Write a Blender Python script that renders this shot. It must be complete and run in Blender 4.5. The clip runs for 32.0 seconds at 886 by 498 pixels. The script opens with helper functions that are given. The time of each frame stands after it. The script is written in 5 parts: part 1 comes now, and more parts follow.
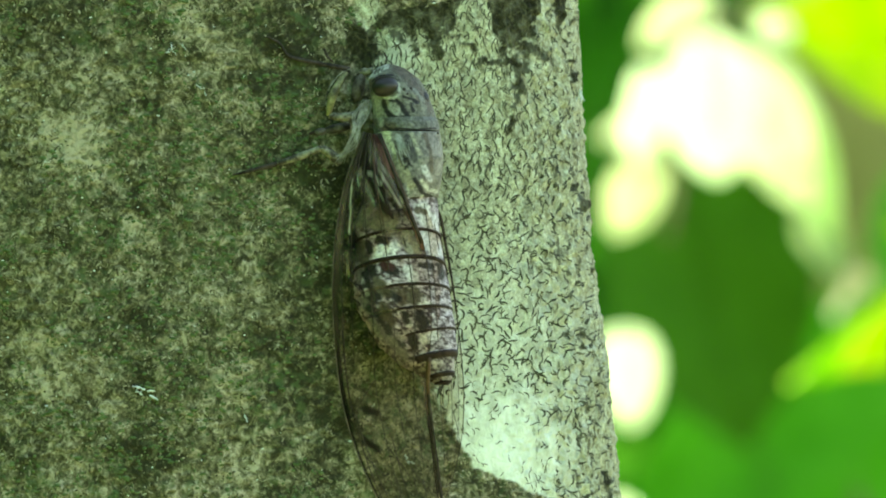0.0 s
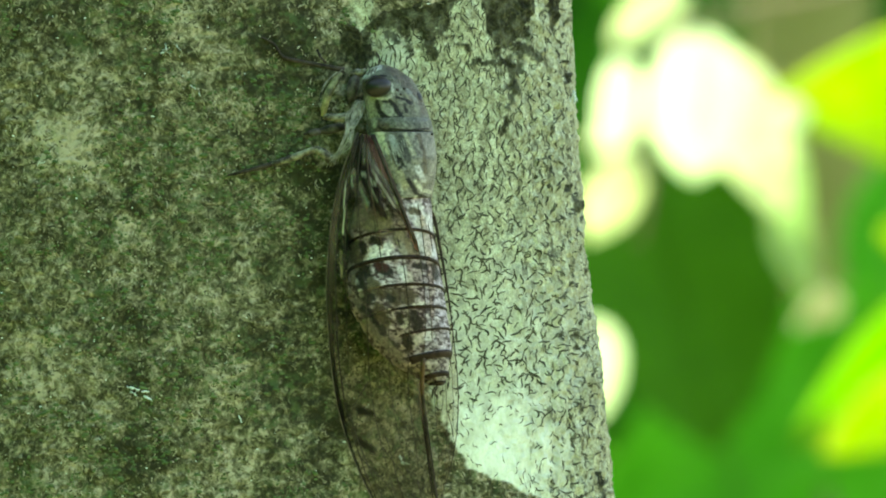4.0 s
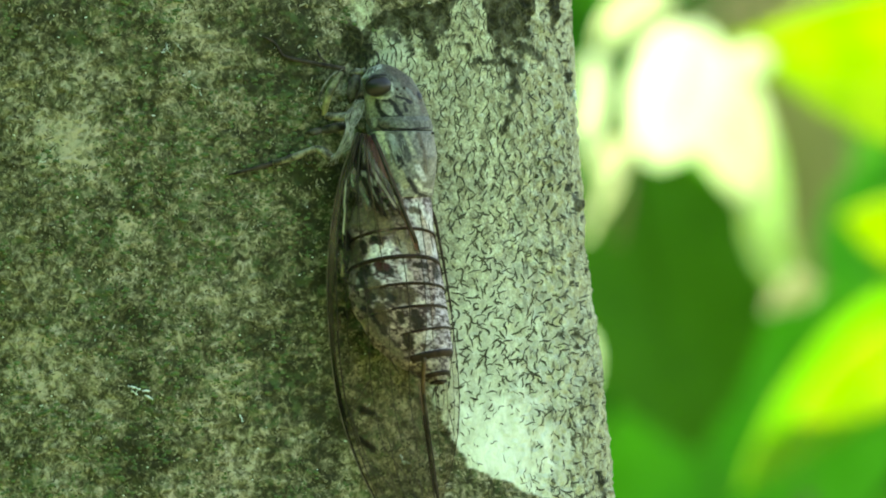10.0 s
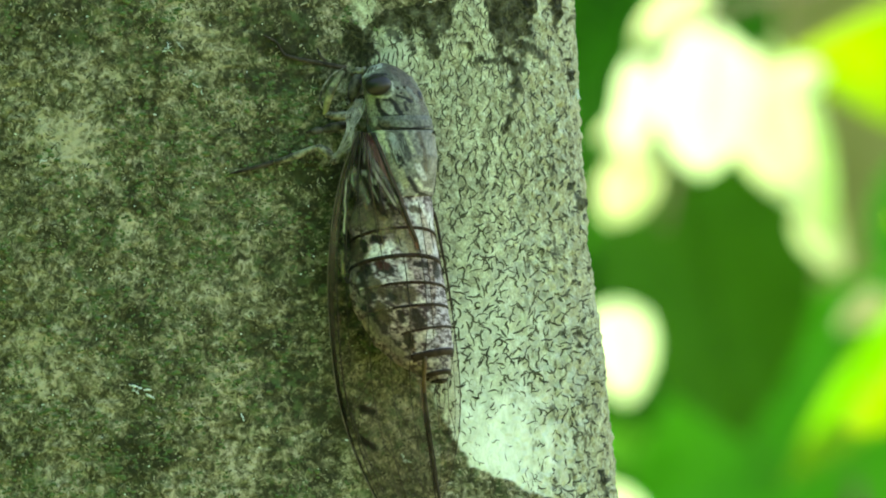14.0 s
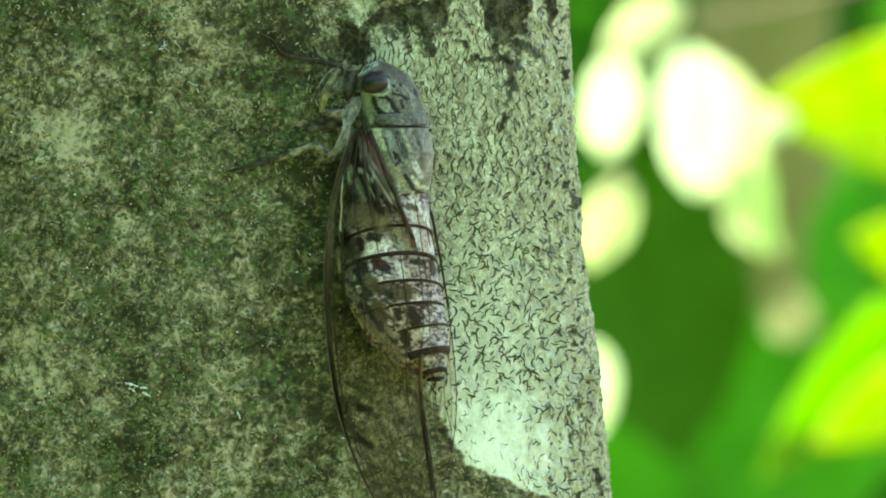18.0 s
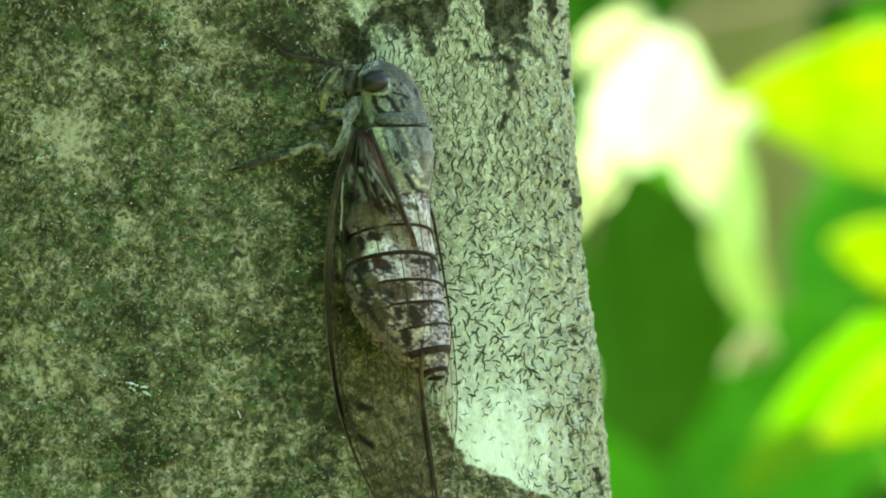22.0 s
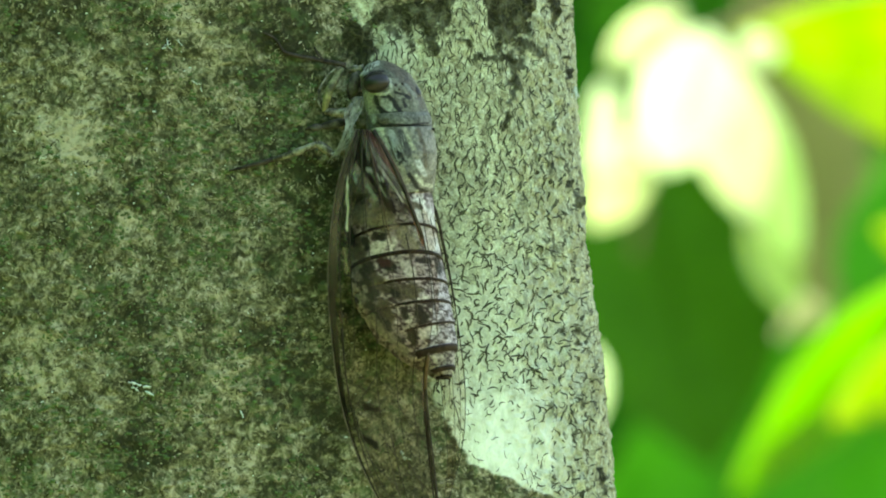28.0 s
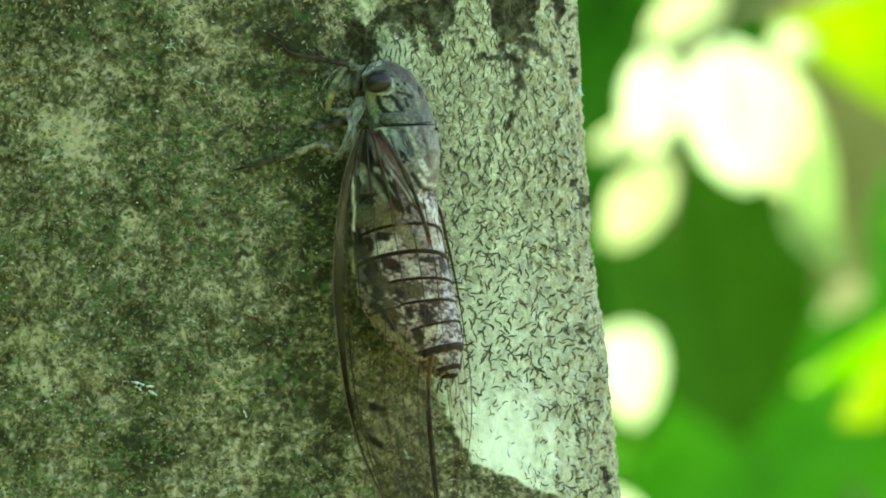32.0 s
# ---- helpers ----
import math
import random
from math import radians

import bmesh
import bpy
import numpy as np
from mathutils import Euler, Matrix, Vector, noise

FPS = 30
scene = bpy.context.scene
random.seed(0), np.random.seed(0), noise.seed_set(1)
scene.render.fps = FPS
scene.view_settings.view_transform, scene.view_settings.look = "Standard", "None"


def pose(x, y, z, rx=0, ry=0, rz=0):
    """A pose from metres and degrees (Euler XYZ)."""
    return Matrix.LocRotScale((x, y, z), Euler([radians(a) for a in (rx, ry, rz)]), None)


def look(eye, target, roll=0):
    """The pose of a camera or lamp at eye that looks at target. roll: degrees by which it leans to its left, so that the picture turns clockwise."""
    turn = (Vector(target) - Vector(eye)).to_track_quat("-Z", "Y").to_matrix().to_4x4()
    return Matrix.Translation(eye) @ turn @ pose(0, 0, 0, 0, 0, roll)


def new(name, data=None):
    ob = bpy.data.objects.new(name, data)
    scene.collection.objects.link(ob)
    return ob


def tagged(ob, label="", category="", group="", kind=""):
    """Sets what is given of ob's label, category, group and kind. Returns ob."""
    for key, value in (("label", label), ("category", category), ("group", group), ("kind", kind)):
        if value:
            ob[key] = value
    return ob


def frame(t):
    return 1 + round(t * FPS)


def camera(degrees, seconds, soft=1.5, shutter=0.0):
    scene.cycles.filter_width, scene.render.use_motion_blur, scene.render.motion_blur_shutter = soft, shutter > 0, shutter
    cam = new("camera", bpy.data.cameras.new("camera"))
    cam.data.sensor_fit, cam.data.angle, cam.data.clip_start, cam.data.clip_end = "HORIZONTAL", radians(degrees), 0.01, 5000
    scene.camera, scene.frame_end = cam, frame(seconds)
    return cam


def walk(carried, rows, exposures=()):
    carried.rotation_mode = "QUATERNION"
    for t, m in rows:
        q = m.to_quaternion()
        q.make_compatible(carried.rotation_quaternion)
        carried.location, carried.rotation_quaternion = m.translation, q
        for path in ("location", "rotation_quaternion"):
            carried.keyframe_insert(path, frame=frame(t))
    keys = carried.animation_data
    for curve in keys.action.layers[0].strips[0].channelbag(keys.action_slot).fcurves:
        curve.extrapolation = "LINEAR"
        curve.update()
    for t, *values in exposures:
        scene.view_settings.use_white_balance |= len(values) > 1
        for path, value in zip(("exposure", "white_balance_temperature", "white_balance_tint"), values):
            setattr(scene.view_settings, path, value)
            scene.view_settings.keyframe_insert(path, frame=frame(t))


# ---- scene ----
MM = 0.001
cam = camera(4.0, 32.0, soft=1.9)
cam.data.dof.use_dof = True
cam.data.dof.focus_distance = 1.505
cam.data.dof.aperture_fstop = 72

PATH = [
    (0, look((0.0030, -1.5, 0.0017), (-0.00051, 0.008, -0.00006))),
    (0.5, look((0.0020, -1.5, 0.0007), (-0.00039, 0.008, 0.00000))),
    (1, look((0.0013, -1.5, -0.0002), (-0.00023, 0.008, -0.00010))),
    (1.5, look((0.0008, -1.5, -0.0001), (-0.00016, 0.008, -0.00006))),
    (2, look((0.0004, -1.5, 0.0004), (-0.00010, 0.008, -0.00000))),
    (2.5, look((-0.0000, -1.5, 0.0008), (-0.00025, 0.008, 0.00004))),
    (3, look((0.0000, -1.5, 0.0009), (0.00000, 0.008, -0.00008))),
    (3.5, look((-0.0005, -1.5, 0.0011), (0.00016, 0.008, -0.00003))),
    (5.5, look((-0.0040, -1.5, 0.0016), (0.00040, 0.008, -0.00010))),
    (6, look((-0.0042, -1.5, 0.0017), (0.00050, 0.008, -0.00010))),
    (6.5, look((-0.0020, -1.5, 0.0018), (0.00041, 0.008, -0.00001))),
    (7, look((0.0002, -1.5, 0.0017), (0.00031, 0.008, -0.00008))),
    (7.5, look((-0.0021, -1.5, 0.0024), (0.00040, 0.008, -0.00001))),
    (8, look((-0.0042, -1.5, 0.0031), (0.00038, 0.008, -0.00001))),
    (8.5, look((0.0000, -1.5, 0.0039), (0.00021, 0.008, 0.00000))),
    (9, look((0.0036, -1.5, 0.0042), (0.00000, 0.008, 0.00000))),
    (9.5, look((-0.0014, -1.5, 0.0024), (0.00011, 0.008, -0.00007))),
    (10, look((-0.0055, -1.5, 0.0009), (0.00009, 0.008, -0.00007))),
    (10.5, look((0.0025, -1.5, 0.0017), (-0.00016, 0.008, -0.00010))),
    (11, look((0.0108, -1.5, 0.0031), (-0.00046, 0.008, 0.00000))),
    (11.5, look((0.0089, -1.5, 0.0036), (-0.00051, 0.008, -0.00010))),
    (12, look((0.0051, -1.5, 0.0036), (-0.00050, 0.008, -0.00001))),
    (12.5, look((0.0064, -1.5, 0.0017), (-0.00017, 0.008, -0.00010))),
    (13, look((0.0069, -1.5, 0.0002), (-0.00041, 0.008, -0.00014))),
    (13.5, look((0.0050, -1.5, 0.0018), (-0.00035, 0.008, -0.00013))),
    (14, look((0.0031, -1.5, 0.0033), (-0.00010, 0.008, -0.00020))),
    (14.5, look((0.0021, -1.5, 0.0034), (0.00011, 0.008, -0.00021))),
    (16.5, look((-0.0022, -1.5, 0.0017), (0.00026, 0.008, -0.00043))),
    (17, look((-0.0033, -1.5, 0.0011), (0.00037, 0.008, -0.00048))),
    (17.5, look((-0.0058, -1.5, -0.0001), (0.00034, 0.008, -0.00043))),
    (18, look((-0.0075, -1.5, -0.0013), (0.00040, 0.008, -0.00042))),
    (18.5, look((-0.0058, -1.5, -0.0008), (0.00030, 0.008, -0.00048))),
    (19, look((-0.0040, -1.5, -0.0000), (0.00027, 0.008, -0.00051))),
    (19.5, look((-0.0062, -1.5, -0.0006), (0.00027, 0.008, -0.00053))),
    (20, look((-0.0083, -1.5, -0.0015), (0.00036, 0.008, -0.00053))),
    (20.5, look((-0.0064, -1.5, -0.0022), (0.00036, 0.008, -0.00058))),
    (21, look((-0.0047, -1.5, -0.0025), (0.00034, 0.008, -0.00053))),
    (21.5, look((-0.0076, -1.5, -0.0025), (0.00037, 0.008, -0.00049))),
    (22, look((-0.0108, -1.5, -0.0025), (0.00036, 0.008, -0.00051))),
    (22.5, look((-0.0102, -1.5, -0.0027), (0.00047, 0.008, -0.00053))),
    (23, look((-0.0091, -1.5, -0.0030), (0.00046, 0.008, -0.00050))),
    (23.5, look((-0.0098, -1.5, -0.0037), (0.00037, 0.008, -0.00051))),
    (24, look((-0.0099, -1.5, -0.0041), (0.00045, 0.008, -0.00051))),
    (24.5, look((-0.0082, -1.5, -0.0033), (0.00047, 0.008, -0.00051))),
    (25, look((-0.0065, -1.5, -0.0025), (0.00040, 0.008, -0.00051))),
    (25.5, look((-0.0057, -1.5, -0.0024), (0.00025, 0.008, -0.00053))),
    (27.5, look((-0.0028, -1.5, -0.0028), (0.00006, 0.008, -0.00056))),
    (28, look((-0.0024, -1.5, -0.0025), (0.00000, 0.008, -0.00053))),
    (28.5, look((-0.0029, -1.5, -0.0012), (0.00005, 0.008, -0.00051))),
    (29, look((-0.0037, -1.5, 0.0000), (-0.00011, 0.008, -0.00061))),
    (29.5, look((-0.0019, -1.5, -0.0003), (-0.00025, 0.008, -0.00056))),
    (30, look((0.0001, -1.5, -0.0010), (-0.00028, 0.008, -0.00055))),
    (30.5, look((0.0004, -1.5, -0.0007), (-0.00018, 0.008, -0.00062))),
    (31, look((0.0000, -1.5, -0.0000), (-0.00037, 0.008, -0.00062))),
    (31.5, look((0.0009, -1.5, 0.0009), (-0.00052, 0.008, -0.00055))),
    (32, look((0.0026, -1.5, 0.0016), (-0.00041, 0.008, -0.00061))),
]
walk(cam, PATH, exposures=[(0, 3.52, 8300, -4), (32, 3.52, 8300, -4)])

# ---- light: sun behind the trunk, sky on its shaded face ----
world = bpy.data.worlds.new("world")
scene.world = world
world.use_nodes = True
wn = world.node_tree
sky = wn.nodes.new("ShaderNodeTexSky")
sky.sky_type, sky.sun_disc = "NISHITA", False
SUN = Vector((-0.22, 0.62, 0.75)).normalized()
sky.sun_elevation = math.asin(SUN.z)
sky.sun_rotation = math.atan2(SUN.x, SUN.y)
wn.links.new(sky.outputs[0], wn.nodes["Background"].inputs[0])
wn.nodes["Background"].inputs[1].default_value = 0.08
sun = new("sun", bpy.data.lights.new("sun", "SUN"))
sun.data.energy, sun.data.angle, sun.data.color = 5.0, radians(0.5), (1.0, 0.95, 0.86)
sun.matrix_world = look(SUN * 20, (0, 0, 0))


# ---- materials ----
def material(name, rough=0.7):
    m = bpy.data.materials.new(name)
    m.use_nodes = True
    b = m.node_tree.nodes["Principled BSDF"]
    b.inputs["Roughness"].default_value = rough
    return m, m.node_tree, b


def node(nt, kind, **inputs):
    n = nt.nodes.new(kind)
    for k, v in inputs.items():
        n.inputs[k.replace("_", " ")].default_value = v
    return n


def rgba(c):
    return (*c, 1.0)


def noise_tex(nt, scale, detail=4.0, rough=0.6, stretch=None, distort=0.0):
    co = nt.nodes.new("ShaderNodeTexCoord")
    src = co.outputs["Object"]
    if stretch:
        mp = nt.nodes.new("ShaderNodeMapping")
        mp.inputs["Scale"].default_value = stretch
        nt.links.new(src, mp.inputs["Vector"])
        src = mp.outputs[0]
    n = node(nt, "ShaderNodeTexNoise", Scale=scale, Detail=detail, Roughness=rough, Distortion=distort)
    nt.links.new(src, n.inputs["Vector"])
    return n.outputs["Fac"]


def fleck_tex(nt, scale, stretch=(1.0, 1.0, 1.0), warp=0.0006):
    """A random tone for each small uneven chip."""
    tc = nt.nodes.new("ShaderNodeTexCoord")
    nz = nt.nodes.new("ShaderNodeTexNoise")
    nz.inputs["Scale"].default_value = 1500
    nt.links.new(tc.outputs["Object"], nz.inputs["Vector"])
    off = nt.nodes.new("ShaderNodeVectorMath")
    off.operation = "MULTIPLY_ADD"
    nt.links.new(nz.outputs["Color"], off.inputs[0])
    off.inputs[1].default_value = (warp, warp, warp)
    nt.links.new(tc.outputs["Object"], off.inputs[2])
    mp = nt.nodes.new("ShaderNodeMapping")
    mp.inputs["Scale"].default_value = stretch
    nt.links.new(off.outputs[0], mp.inputs[0])
    vo = nt.nodes.new("ShaderNodeTexVoronoi")
    vo.inputs["Scale"].default_value = scale
    nt.links.new(mp.outputs[0], vo.inputs["Vector"])
    sep = nt.nodes.new("ShaderNodeSeparateColor")
    nt.links.new(vo.outputs["Color"], sep.inputs[0])
    return sep.outputs[0]


def ramp(nt, fac, *stops):
    r = nt.nodes.new("ShaderNodeValToRGB")
    while len(r.color_ramp.elements) < len(stops):
        r.color_ramp.elements.new(0.5)
    for e, (p, c) in zip(r.color_ramp.elements, stops):
        e.position = p
        e.color = rgba(c) if not isinstance(c, (int, float)) else (c, c, c, 1)
    nt.links.new(fac, r.inputs[0])
    return r.outputs[0]


def mix(nt, fac, a, b, mode="MIX"):
    n = nt.nodes.new("ShaderNodeMix")
    n.data_type, n.blend_type = "RGBA", mode
    for sock, v in ((n.inputs[0], fac), (n.inputs[6], a), (n.inputs[7], b)):
        if isinstance(v, (int, float)):
            sock.default_value = v
        elif isinstance(v, tuple):
            sock.default_value = rgba(v)
        else:
            nt.links.new(v, sock)
    return n.outputs[2]


def attr(nt, name):
    a = nt.nodes.new("ShaderNodeAttribute")
    a.attribute_name = name
    return a.outputs["Fac"]


def mathn(nt, op, a, b=0.0, c=0.0):
    n = nt.nodes.new("ShaderNodeMath")
    n.operation = op
    for sock, v in zip(n.inputs, (a, b, c)):
        if isinstance(v, (int, float)):
            sock.default_value = v
        else:
            nt.links.new(v, sock)
    return n.outputs[0]


def bump(nt, b, height, dist, strength=0.6):
    n = node(nt, "ShaderNodeBump", Strength=strength, Distance=dist)
    nt.links.new(height, n.inputs["Height"])
    nt.links.new(n.outputs[0], b.inputs["Normal"])


def simple(name, c1, c2, scale, rough=0.6, dist=0.0001, detail=4.0, lo=0.35, hi=0.65, spec=0.15):
    m, nt, b = material(name, rough)
    b.inputs["Specular IOR Level"].default_value = spec
    f = noise_tex(nt, scale, detail)
    nt.links.new(ramp(nt, f, (lo, c1), (hi, c2)), b.inputs["Base Color"])
    bump(nt, b, f, dist)
    return m


def island_material(name, *tones):
    """Small loose pieces, each with a tone of its own."""
    m, nt, b = material(name, 0.9)
    b.inputs["Specular IOR Level"].default_value = 0.1
    geo = nt.nodes.new("ShaderNodeNewGeometry")
    base = ramp(nt, geo.outputs["Random Per Island"], *[(i / (len(tones) - 1), c) for i, c in enumerate(tones)])
    f = noise_tex(nt, 2400, 3)
    nt.links.new(mix(nt, 1.0, base, ramp(nt, f, (0.35, 0.7), (0.65, 1.2)), "MULTIPLY"), b.inputs["Base Color"])
    bump(nt, b, f, 0.0001)
    return m


def bark_material():
    m, nt, b = material("bark", 0.9)
    b.inputs["Specular IOR Level"].default_value = 0.1
    grain = noise_tex(nt, 880, 5, 0.66, distort=1.4)
    streak = noise_tex(nt, 420, 4, 0.62, distort=0.8)
    patchy = noise_tex(nt, 130, 4, 0.6)
    pale = attr(nt, "pale")
    tone = mathn(nt, "ADD", mathn(nt, "MULTIPLY", grain, 0.62), mathn(nt, "MULTIPLY", streak, 0.5))
    tone = mathn(nt, "ADD", tone, mathn(nt, "MULTIPLY_ADD", patchy, 0.34, -0.23))
    tone = mathn(nt, "ADD", tone, mathn(nt, "MULTIPLY", pale, 0.16))
    chip = fleck_tex(nt, 1900, (1.0, 1.0, 0.9))
    tone = mathn(nt, "ADD", tone, mathn(nt, "MULTIPLY_ADD", chip, 0.11, -0.053))
    dark = ramp(nt, tone, (0.38, (0.027, 0.0275, 0.014)), (0.465, (0.064, 0.065, 0.033)),
                (0.545, (0.154, 0.15, 0.088)), (0.67, (0.385, 0.36, 0.255)))
    green_f = mathn(nt, "MULTIPLY", ramp(nt, noise_tex(nt, 700, 3, 0.6), (0.5, 0.0), (0.62, 1.0)),
                    ramp(nt, noise_tex(nt, 90, 3), (0.42, 0.0), (0.6, 0.85)))
    dark = mix(nt, mathn(nt, "MULTIPLY", green_f, 0.75), dark, (0.07, 0.115, 0.045))
    fine = noise_tex(nt, 1100, 5, 0.7)
    light = ramp(nt, fine, (0.33, (0.12, 0.12, 0.072)), (0.43, (0.232, 0.245, 0.152)), (0.52, (0.315, 0.345, 0.225)), (0.64, (0.42, 0.47, 0.335)))
    smear = noise_tex(nt, 230, 4, 0.6)
    clean = mix(nt, ramp(nt, smear, (0.36, 0.6), (0.56, 0.0)), (0.61, 0.69, 0.56), (0.40, 0.46, 0.34))
    grit = noise_tex(nt, 3600, 2, 0.6)
    light = mix(nt, 1.0, light, ramp(nt, grit, (0.32, 0.62), (0.62, 1.2)), "MULTIPLY")
    light = mix(nt, 1.0, light, ramp(nt, noise_tex(nt, 480, 3, 0.6, stretch=(1.3, 1.0, 0.7)), (0.36, 0.72), (0.6, 1.12)), "MULTIPLY")
    light = mix(nt, attr(nt, "clean"), light, clean)
    stain = ramp(nt, mathn(nt, "ADD", noise_tex(nt, 200, 4, 0.65), mathn(nt, "MULTIPLY_ADD", attr(nt, "worn"), 0.16, -0.06)), (0.5, 0.0), (0.66, 0.3))
    light = mix(nt, stain, light, (0.26, 0.255, 0.15))
    pit = mathn(nt, "MULTIPLY", ramp(nt, noise_tex(nt, 620, 3, 0.6, stretch=(1.4, 1.0, 0.7)), (0.58, 0.0), (0.66, 0.9)), mathn(nt, "MULTIPLY_ADD", attr(nt, "worn"), 0.8, 0.15))
    light = mix(nt, pit, light, (0.06, 0.062, 0.036))
    col = mix(nt, attr(nt, "patch"), dark, light)
    mossy = ramp(nt, grain, (0.38, (0.008, 0.009, 0.004)), (0.56, (0.027, 0.029, 0.012)), (0.7, (0.085, 0.09, 0.042)))
    col = mix(nt, attr(nt, "drip"), col, mossy)
    nt.links.new(col, b.inputs["Base Color"])
    bump(nt, b, grain, 0.00045, 0.8)
    return m


def leaf_material(name, c1, c2, trans, rough=0.6):
    m, nt, b = material(name, rough)
    b.inputs["Specular IOR Level"].default_value = 0.05
    f = noise_tex(nt, 45, 3)
    col = ramp(nt, f, (0.35, c1), (0.65, c2))
    nt.links.new(col, b.inputs["Base Color"])
    tr = nt.nodes.new("ShaderNodeBsdfTranslucent")
    nt.links.new(col, tr.inputs[0])
    ms = nt.nodes.new("ShaderNodeMixShader")
    ms.inputs[0].default_value = trans
    nt.links.new(b.outputs[0], ms.inputs[1])
    nt.links.new(tr.outputs[0], ms.inputs[2])
    nt.links.new(ms.outputs[0], nt.nodes["Material Output"].inputs["Surface"])
    bump(nt, b, f, 0.001)
    return m


def wing_material():
    m, nt, b = material("wing_film", 0.2)
    f = noise_tex(nt, 420, 3, stretch=(1.0, 1.0, 0.35))
    col = nt.nodes.new("ShaderNodeAttribute")
    col.attribute_name = "tone"
    nt.links.new(mix(nt, 1.0, col.outputs["Color"], ramp(nt, f, (0.3, 0.5), (0.7, 1.3)), "MULTIPLY"), b.inputs["Base Color"])
    b.inputs["Specular IOR Level"].default_value = 0.05
    tp = nt.nodes.new("ShaderNodeBsdfTransparent")
    tp.inputs[0].default_value = (0.95, 0.92, 0.89, 1)
    ms = nt.nodes.new("ShaderNodeMixShader")
    nt.links.new(mathn(nt, "MULTIPLY", attr(nt, "cover"), mathn(nt, "MULTIPLY_ADD", f, 0.6, 0.7)), ms.inputs[0])
    nt.links.new(tp.outputs[0], ms.inputs[1])
    nt.links.new(b.outputs[0], ms.inputs[2])
    nt.links.new(ms.outputs[0], nt.nodes["Material Output"].inputs["Surface"])
    bump(nt, b, f, 0.0002)
    return m


def skin_material():
    """Cuticle whose pattern is carried by the mesh, with fine grain and down."""
    m, nt, b = material("cuticle", 0.5)
    col = nt.nodes.new("ShaderNodeAttribute")
    col.attribute_name = "tone"
    fine = noise_tex(nt, 2300, 4, 0.7)
    nt.links.new(mix(nt, 1.0, col.outputs["Color"], ramp(nt, fine, (0.32, 0.35), (0.68, 1.6)), "MULTIPLY"), b.inputs["Base Color"])
    b.inputs["Specular IOR Level"].default_value = 0.22
    pits = noise_tex(nt, 900, 4, 0.65, distort=0.5)
    bump(nt, b, mathn(nt, "ADD", fine, pits), 0.00022, 0.8)
    return m


BARK = bark_material()
# white, pale green and cream leaves: sun glare put into the base colour
LEAF_GLARE_WHITE = leaf_material("leaf_glare_white", (0.53, 0.64, 0.46), (0.62, 0.74, 0.56), 0.55, 0.35)
LEAF_GLARE_GREEN = leaf_material("leaf_glare_green", (0.30, 0.45, 0.20), (0.39, 0.53, 0.28), 0.5)
LEAF_TAIL = leaf_material("leaf_soft_green", (0.28, 0.41, 0.15), (0.36, 0.49, 0.21), 0.5)
BUD = leaf_material("bud_pinkish", (0.30, 0.34, 0.23), (0.38, 0.41, 0.30), 0.4)
LEAF_GLARE_CREAM = leaf_material("leaf_glare_cream", (0.46, 0.56, 0.37), (0.55, 0.63, 0.44), 0.52)
LEAF_YELLOW = leaf_material("leaf_yellow_green", (0.24, 0.385, 0.035), (0.34, 0.44, 0.055), 0.52)
LEAF_LIGHT = leaf_material("leaf_light_green", (0.19, 0.40, 0.028), (0.23, 0.46, 0.04), 0.5)
LEAF_MID = leaf_material("leaf_mid_green", (0.046, 0.215, 0.018), (0.066, 0.26, 0.028), 0.36)
LEAF_HEDGE = leaf_material("leaf_hedge", (0.027, 0.125, 0.009), (0.04, 0.165, 0.015), 0.3)
# green darkened to carry the shade on the broad leaf
LEAF_SHADED = leaf_material("leaf_shaded_green", (0.026, 0.10, 0.005), (0.034, 0.125, 0.007), 0.08)
TWIG = simple("twig_bark", (0.09, 0.075, 0.045), (0.19, 0.15, 0.10), 60, 0.8)
TAN = simple("tan_bark", (0.125, 0.14, 0.038), (0.185, 0.19, 0.06), 12, 0.9, 0.003)
SOIL = simple("forest_floor", (0.05, 0.045, 0.025), (0.09, 0.11, 0.04), 3.0, 0.95, 0.01)
SCRIPT = simple("script_black", (0.022, 0.024, 0.014), (0.085, 0.09, 0.056), 900, 0.9)
FLAKE = simple("flake_white", (0.36, 0.45, 0.4), (0.64, 0.71, 0.65), 1500, 0.85)
MOSS = simple("moss_green", (0.038, 0.066, 0.022), (0.11, 0.16, 0.064), 1500, 0.9)
CRUST = island_material("bark_crust", (0.035, 0.037, 0.018), (0.10, 0.10, 0.055), (0.18, 0.175, 0.11), (0.32, 0.31, 0.22))
DARK = simple("cuticle_dark", (0.012, 0.010, 0.008), (0.055, 0.045, 0.034), 800, 0.65, spec=0.08)
BROWN = simple("vein_brown", (0.028, 0.016, 0.009), (0.085, 0.052, 0.028), 600, 0.45)
COSTA = simple("costa_grey_brown", (0.045, 0.036, 0.026), (0.14, 0.115, 0.085), 500, 0.5)
LIMB = simple("limb_mottled", (0.035, 0.032, 0.022), (0.23, 0.225, 0.16), 1100, 0.6, lo=0.4, hi=0.62)
EYE = simple("eye_dark", (0.008, 0.007, 0.006), (0.021, 0.018, 0.015), 300, 0.4, spec=0.28)
RIM = simple("rim_black", (0.006, 0.004, 0.003), (0.026, 0.016, 0.012), 900, 0.5, spec=0.1)
LIMB_DARK = simple("limb_dark", (0.02, 0.017, 0.013), (0.12, 0.11, 0.09), 800, 0.7)
LIMB_YELLOW = simple("limb_yellowish", (0.05, 0.048, 0.022), (0.22, 0.22, 0.10), 700, 0.5, lo=0.38, hi=0.6)
